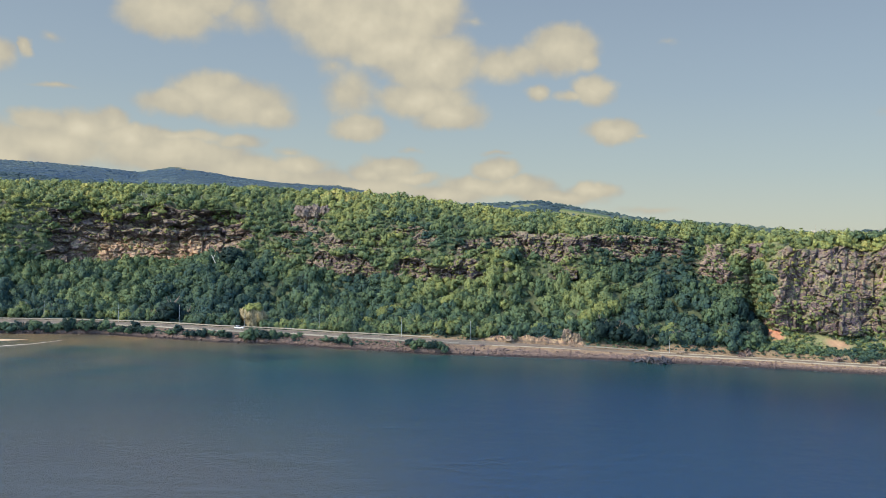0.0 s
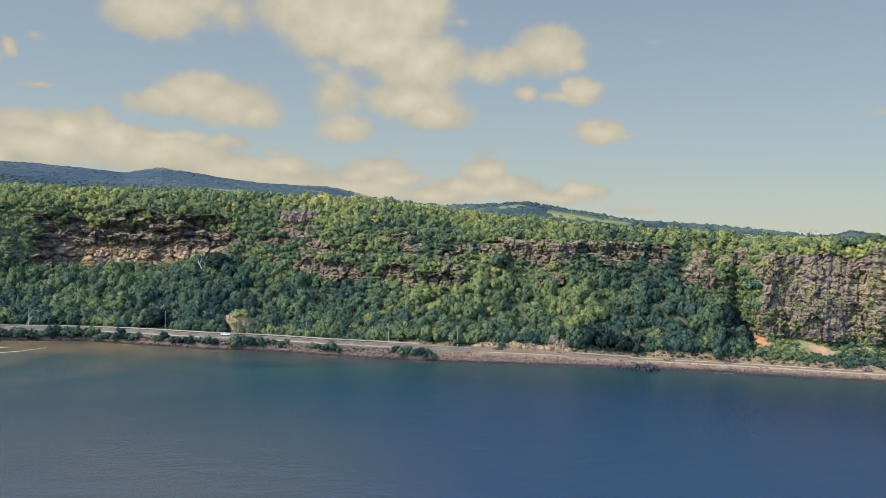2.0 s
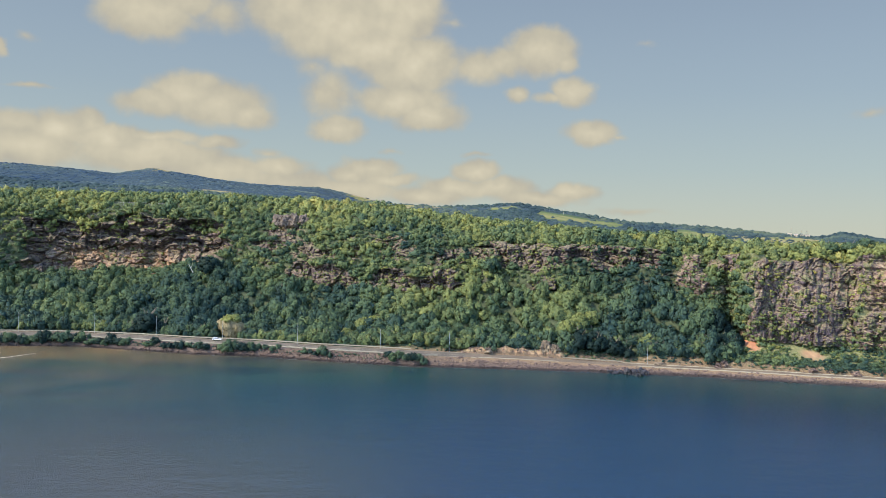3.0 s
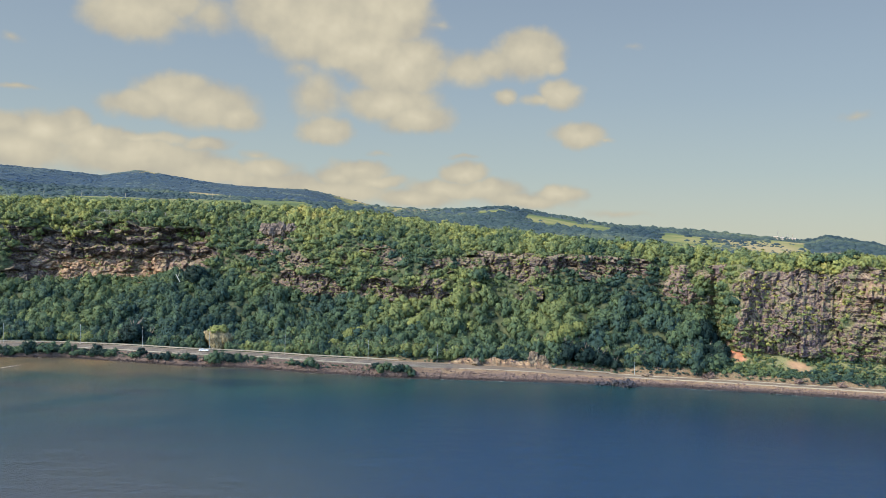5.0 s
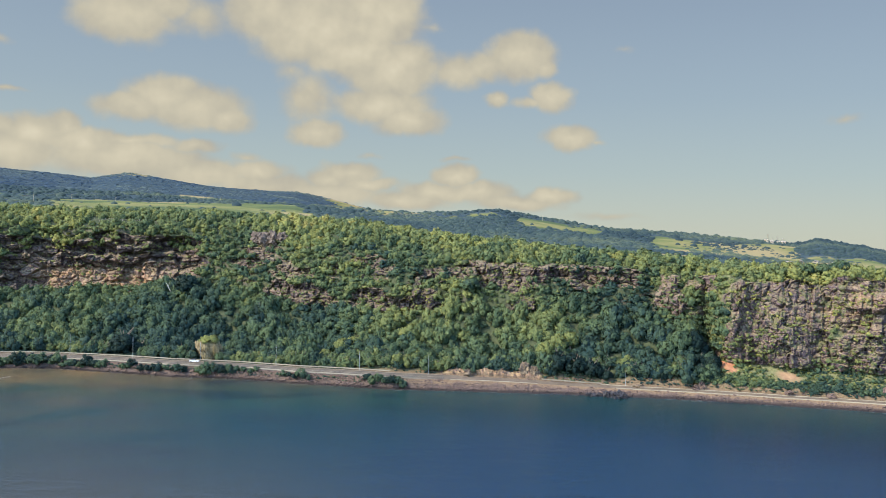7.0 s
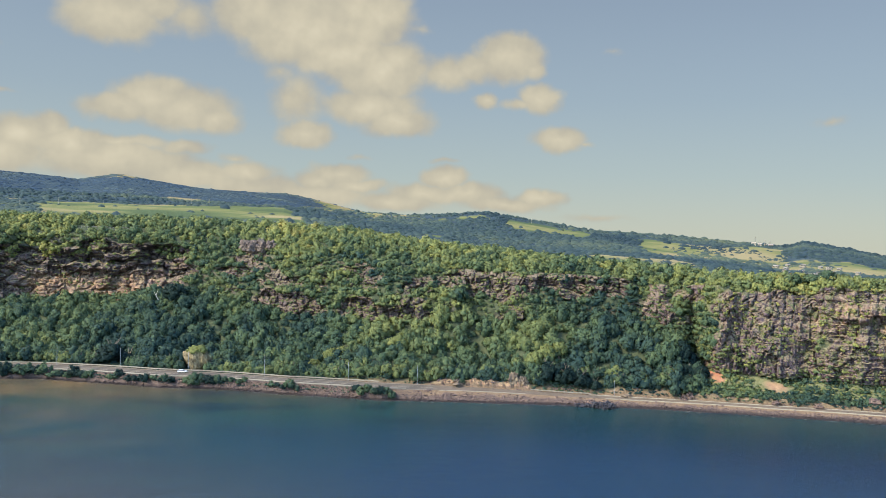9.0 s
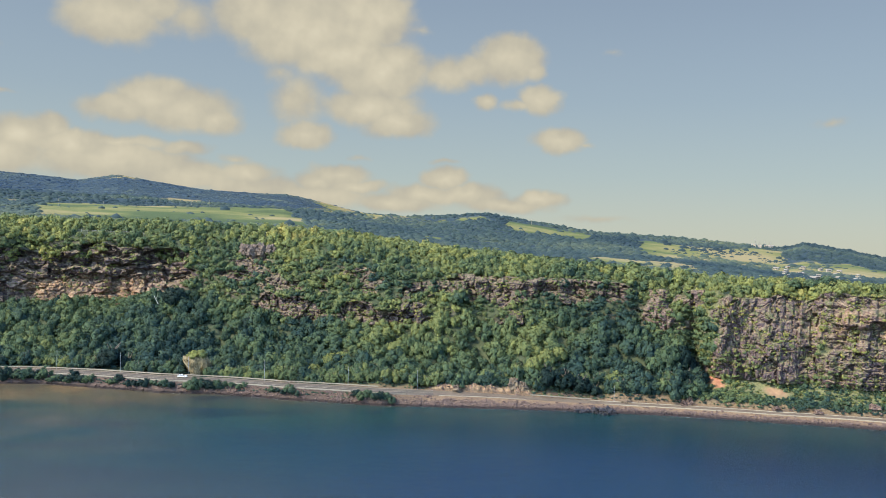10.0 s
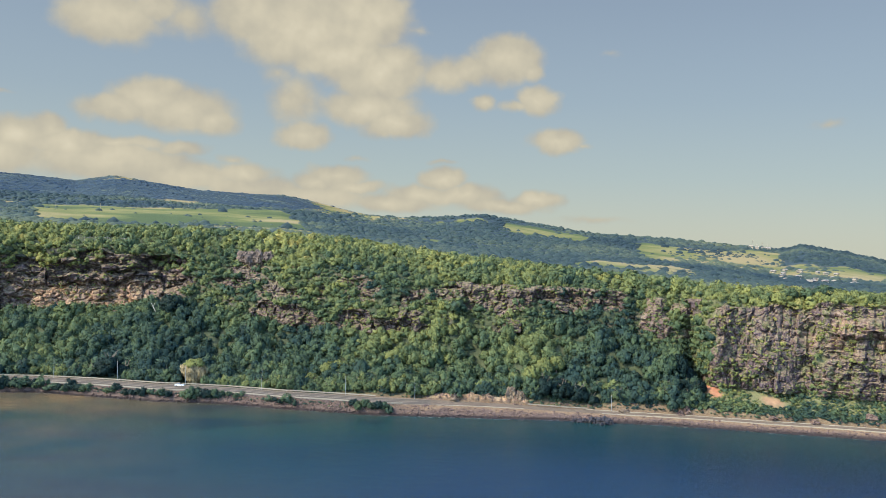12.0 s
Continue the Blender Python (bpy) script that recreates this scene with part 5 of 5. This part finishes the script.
def tree_kinds():
    """Trees with trunk and crown, to be copied along the foot of the slope."""
    made = []
    for i in range(8):
        root = thing("tree", (0, 0, -500), 0, "deep green broadleaf tree at the foot of the wooded slope", "tree", "trees along the foot of the slope")
        part("trunk", trunk_bm(5.5, 0.26, i), BARK, root)
        c = new("crown", foliage_mesh("crown", TREES[i], 3.2, 1.1, 0.02, 0.55, 0.5))
        c.parent = root
        made.append(root)
    return made


def foot_trees():
    kinds = tree_kinds()
    rng = random.Random(77)
    used = set()
    n = 0
    b = -29.5
    while b < 18.8 and n < 290:
        for row in range(2):
            r = float(shore_r(b) + road_far(b)) + 4.9 + 4.6 * row + rng.uniform(-0.8, 1.4)
            if row == 0 and (7.2 < b < 9.2 or -12.7 < b < -11.6 or 3.2 < b < 6.7):
                continue
            if -18.2 < b < -16.1 or -13.0 < b < -11.5 or (row == 0 and 10.0 < b < 14.2):
                continue
            m = pose(*at(b + rng.uniform(-0.2, 0.2), r, -0.2), 0, 0, rng.uniform(0, 360))
            i = rng.randrange(8)
            if i not in used:
                used.add(i)
                t = kinds[i]
                t.matrix_basis = m
            else:
                t = copy_thing(kinds[i], m)
            s = rng.uniform(0.7, 1.25)
            t.scale = (s, s, s * rng.uniform(0.85, 1.2))
            n += 1
        b += rng.uniform(0.30, 0.46)
    for i, t in enumerate(kinds):
        if i not in used:
            t.matrix_basis = pose(*at(-29 - 0.3 * i, 480), 0, 0, 0)


foot_trees()


def dead_tree():
    root = thing("dead_tree", at(-14.55, 500, 3.0), 0, "bleached leaning dead trunk among the trees", "tree")
    bm = bmesh.new()
    tube(bm, 0.30, 0.16, 7.0, 7, pose(0, 0, -1.0, 12, -24, 0))
    tube(bm, 0.14, 0.05, 3.0, 6, pose(-1.9, -0.9, 3.4, 20, 25, 0))
    part("trunk", bm, DEADWOOD, root)


dead_tree()


def dry_tree():
    """A dead crown of pale hanging straw, wide above and drawn in below, with a few live sprays on top."""
    rng = np.random.default_rng(83)
    root = thing("dry_tree", at(-12.3, 427, -0.2), 0, "straw-coloured dry tree with hanging withered foliage", "tree")
    part("trunk", trunk_bm(7.0, 0.4, 83), BARK, root)
    n = 2600
    a, up = rng.uniform(0, 6.283, n), rng.uniform(0, 1, n) ** 0.7
    wide = 7.0 * np.sqrt(np.clip(1 - ((up - 0.62) / 0.62) ** 2, 0, 1)) * rng.uniform(0.65, 1.05, n) * (0.85 + 0.3 * vnoise(a * 2.2, up * 4, 84))
    pos = np.stack([wide * np.cos(a) + 1.2 * (1 - up), wide * np.sin(a) * 0.75, 1.2 + 8.6 * up], 1)
    out = np.stack([np.cos(a), np.sin(a), 0.3 * up], 1)
    side = np.stack([-np.sin(a), np.cos(a), 0 * a], 1)
    long, thin = rng.uniform(0.8, 2.0, (n, 1)), rng.uniform(0.10, 0.24, (n, 1))
    foot = pos + out * rng.uniform(-0.1, 0.3, (n, 1)) - np.array([0, 0, 1]) * long
    tri = np.stack([pos - side * thin, foot, pos + side * thin], 1).reshape(-1, 3)
    f = new("withered_foliage", mesh_of("withered_foliage", tri, np.arange(3 * n).reshape(-1, 3), STRAW, True, np.repeat(unit(out + rng.normal(size=(n, 3)) * 0.3), 3, 0)))
    f.parent = root
    c = new("crown", foliage_mesh("crown", crown(583, 14, 60, 0.7, 0.09), 5.2, 0.75, 0.72, 0.0, 7.9))
    c.parent = root


dry_tree()


# ---- the brow and the country behind it ----
def brow_fence():
    b0, b1 = -19.2, -15.6
    root = thing("fence", at(b0, float(shore_r(b0) + top_in(b0)) + 10), 0, "low white post-and-rail fence on the brow of the cliff", "fence")
    base = root.matrix_basis.translation.copy()
    bm = bmesh.new()
    box(bm, (0.16, 0.16, 3.0), pose(0, 0, 0.3), 0.03)
    post = bpy.data.meshes.new("post")
    bm.to_mesh(post)
    bm.free()
    post.materials.append(WHITEPOST)
    spots = [at(b, float(shore_r(b) + top_in(b)) + 10, 0.9) for b in np.linspace(b0, b1, 12)]
    for p in spots:
        shared("post", post, root, pose(*(p - base)))
    for p, q in zip(spots, spots[1:]):
        d = q - p
        bm = bmesh.new()
        box(bm, (d.length, 0.06, 0.10), Matrix.Translation((p + q) / 2 - base + Vector((0, 0, 1.1))) @ d.to_track_quat("X", "Z").to_matrix().to_4x4(), 0.015)
        part("rail", bm, WHITEPOST, root)


def utility_pole(b, r, high):
    root = thing("utility_pole", at(b, r), -b, "pale utility pole with crossarm standing in pasture", "utility pole", "utility poles in the pasture")
    bm = bmesh.new()
    tube(bm, 0.32, 0.22, high, 8, pose(0, 0, -0.4))
    part("pole", bm, CONCRETE, root)
    bm = bmesh.new()
    box(bm, (2.6, 0.25, 0.25), pose(0, 0, high - 1.2), 0.03)
    part("crossarm", bm, CONCRETE, root)


for b, r, h in ((-22.6, 1420, 12), (-18.0, 1600, 13), (-20.5, 1650, 14), (-12.8, 2030, 16), (-11.7, 2040, 15), (9.2, 2150, 14)):
    utility_pole(b, r, h)


def house(b, r, w, d, h, turn, seed):
    """A plain house with pitched roof and windows."""
    rng = random.Random(seed)
    root = thing("house", at(b, r, -0.3), turn - b, rng.choice(("pale cream house with a low pitched roof", "white-walled village house with a brown roof", "two-storey pale plastered house in the village")), "house", "houses of the village")
    bm = bmesh.new()
    box(bm, (w, d, h), pose(0, 0, h / 2))
    part("wall", bm, PLASTER, root)
    bm = bmesh.new()
    e = 0.6
    pts = [bm.verts.new(p) for p in ((-w / 2 - e, -d / 2 - e, h), (w / 2 + e, -d / 2 - e, h), (w / 2 + e, d / 2 + e, h), (-w / 2 - e, d / 2 + e, h), (-w / 2 - e, 0, h + d * 0.28), (w / 2 + e, 0, h + d * 0.28))]
    for f in ((0, 1, 5, 4), (2, 3, 4, 5), (0, 4, 3), (1, 2, 5), (3, 2, 1, 0)):
        bm.faces.new([pts[i] for i in f])
    part("roof", bm, ROOFING if seed % 3 else PLASTER, root)
    for s in range(1 if h < 4.5 else 2):
        for k in range(3):
            bm = bmesh.new()
            box(bm, (1.3, 0.16, 1.4), pose(-w / 2 + w * (k + 0.5) / 3, -d / 2 - 0.02, 1.7 + 2.9 * s), 0.03)
            part("window", bm, WINDOW, root)


rnd = random.Random(5)
for i in range(24):
    house(24.4 + rnd.uniform(0, 4.8), rnd.uniform(960, 1480), rnd.uniform(4, 6.5), rnd.uniform(4, 5), rnd.choice((2.6, 2.8, 4.6)), rnd.uniform(-70, 70), i)


def mast(b, r, high):
    root = thing("radio_mast", at(b, r), 0, "slim pale lattice radio mast on the hilltop", "radio mast", "masts on the hilltop")
    for k in range(3):
        bm = bmesh.new()
        a = math.radians(120 * k)
        tube(bm, 0.22, 0.16, high, 6, pose(1.0 * math.cos(a), 1.2 * math.sin(a), -0.5))
        part("leg", bm, STEEL, root)
    for z in np.arange(3, high, 4):
        bm = bmesh.new()
        tube(bm, 1.5, 1.5, 0.4, 3, pose(0, 0, float(z)))
        part("brace", bm, STEEL, root)


for b, h in ((23.2, 22), (23.45, 13), (23.75, 19), (24.05, 16)):
    mast(b, 2270, h)
for i, (b, w, h) in enumerate(((23.1, 10, 6), (23.45, 8, 4.6), (24.1, 11, 6), (23.8, 7, 4.6))):
    house(b, 2262 + 4 * i, w, 8, h, 0, 60 + i)
brow_fence()


# ---- trees that stand out by size or colour ----
def accent_tree(bearing, r, half, tall, tint, seed, label):
    root = thing("tree", at(bearing, r, -0.2), 57 * seed, label, "tree")
    part("trunk", trunk_bm(half * 1.6, 0.09 * half, seed), BARK, root)
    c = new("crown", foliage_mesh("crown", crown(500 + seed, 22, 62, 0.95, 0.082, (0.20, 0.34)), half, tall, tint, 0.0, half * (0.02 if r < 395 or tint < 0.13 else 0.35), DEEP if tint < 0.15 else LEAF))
    c.parent = root


DARK, BRIGHT = "large dark green spreading tree on the wooded slope", "sunlit yellow-green tree among darker ones"
# near-black trees about bearing 20 stand in for the shadow beside the rock face
LARGE_TREES = [
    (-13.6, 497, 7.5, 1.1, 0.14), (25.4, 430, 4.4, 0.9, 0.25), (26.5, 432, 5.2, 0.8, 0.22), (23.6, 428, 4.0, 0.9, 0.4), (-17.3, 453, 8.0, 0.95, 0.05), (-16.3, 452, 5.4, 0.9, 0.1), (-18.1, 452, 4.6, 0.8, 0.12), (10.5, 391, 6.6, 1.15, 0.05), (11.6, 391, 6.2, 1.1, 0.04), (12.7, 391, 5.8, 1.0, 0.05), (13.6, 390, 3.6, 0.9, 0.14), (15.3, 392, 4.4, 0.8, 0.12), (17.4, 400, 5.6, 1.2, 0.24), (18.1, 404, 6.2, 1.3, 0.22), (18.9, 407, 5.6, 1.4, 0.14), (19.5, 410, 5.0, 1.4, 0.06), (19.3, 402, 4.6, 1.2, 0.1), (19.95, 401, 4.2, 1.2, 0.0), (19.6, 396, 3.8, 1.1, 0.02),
]
MORE_TREES = [
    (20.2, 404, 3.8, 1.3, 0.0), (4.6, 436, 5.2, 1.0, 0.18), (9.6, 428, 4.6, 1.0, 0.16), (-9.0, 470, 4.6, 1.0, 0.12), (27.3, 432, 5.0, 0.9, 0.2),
]
BRIGHT_TREES = [
    (9.6, 396, 4.6, 1.3, 0.66), (10.4, 401, 4.6, 1.3, 0.62), (11.2, 404, 4.2, 1.3, 0.56), (-3.8, 412, 4.2, 1.2, 0.6), (-3.0, 409, 3.6, 1.2, 0.7), (-4.8, 414, 3.6, 1.2, 0.56), (-21.0, 480, 4.2, 1.1, 0.5), (-20.2, 478, 3.6, 1.1, 0.55), (-11.5, 434, 3.2, 1.2, 0.5),
]
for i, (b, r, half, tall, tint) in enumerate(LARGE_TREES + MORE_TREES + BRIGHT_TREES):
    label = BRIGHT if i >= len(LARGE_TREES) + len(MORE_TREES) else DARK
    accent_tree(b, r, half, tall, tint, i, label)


# ---- sand spit and surf at the western end ----
def sand_spit():
    b = np.linspace(-33, -25.0, 50)
    w = 6.5 * (1 - smooth(-28.5, -24.9, b)) + 0.4
    mid = 432 + 0.9 * (-25 - b) + 1.2 * fbm(b, 0 * b, 200)
    rows = [np.stack([(mid + w * k) * np.sin(np.radians(b)), (mid + w * k) * np.cos(np.radians(b)), 0.22 * (1 - k * k) * np.minimum(w / 3, 1) - 0.06 + 0 * b], 1) for k in np.linspace(-1, 1, 9)]
    me = mesh_of("sand_spit", np.concatenate(rows), grid_faces(9, len(b))[:, ::-1], plain("wet_sand", (0.34, 0.22, 0.12), (0.52, 0.36, 0.20), 0.3, 0.6), True)
    tagged(new("sand_spit", me), "low orange sand spit awash in shallow water", "sand bank", kind="structure")
    b = np.linspace(-33, -23.6, 120)
    line = np.interp(b, [-33, -26.9, -25.1, -23.3, -22.6], [388, 410, 416, 428, 434]) + 0.8 * fbm(b * 2, 0 * b, 210)
    half = (0.5 + 0.5 * fbm(b * 5, 0 * b, 211)) * (1 - smooth(-26.5, -23.6, b)) + 0.05
    rows = [np.stack([(line + half * k) * np.sin(np.radians(b)), (line + half * k) * np.cos(np.radians(b)), 0.03 + 0.10 * (1 - k * k) + 0 * b], 1) for k in (-1, -0.4, 0.4, 1)]
    me = mesh_of("surf", np.concatenate(rows), grid_faces(4, len(b))[:, ::-1], plain("surf_foam", (0.30, 0.26, 0.20), (0.58, 0.53, 0.45), 0.6, 0.7), True)
    tagged(new("surf", me), "thin pale line of surf over the shallows", "surf", kind="structure")


sand_spit()
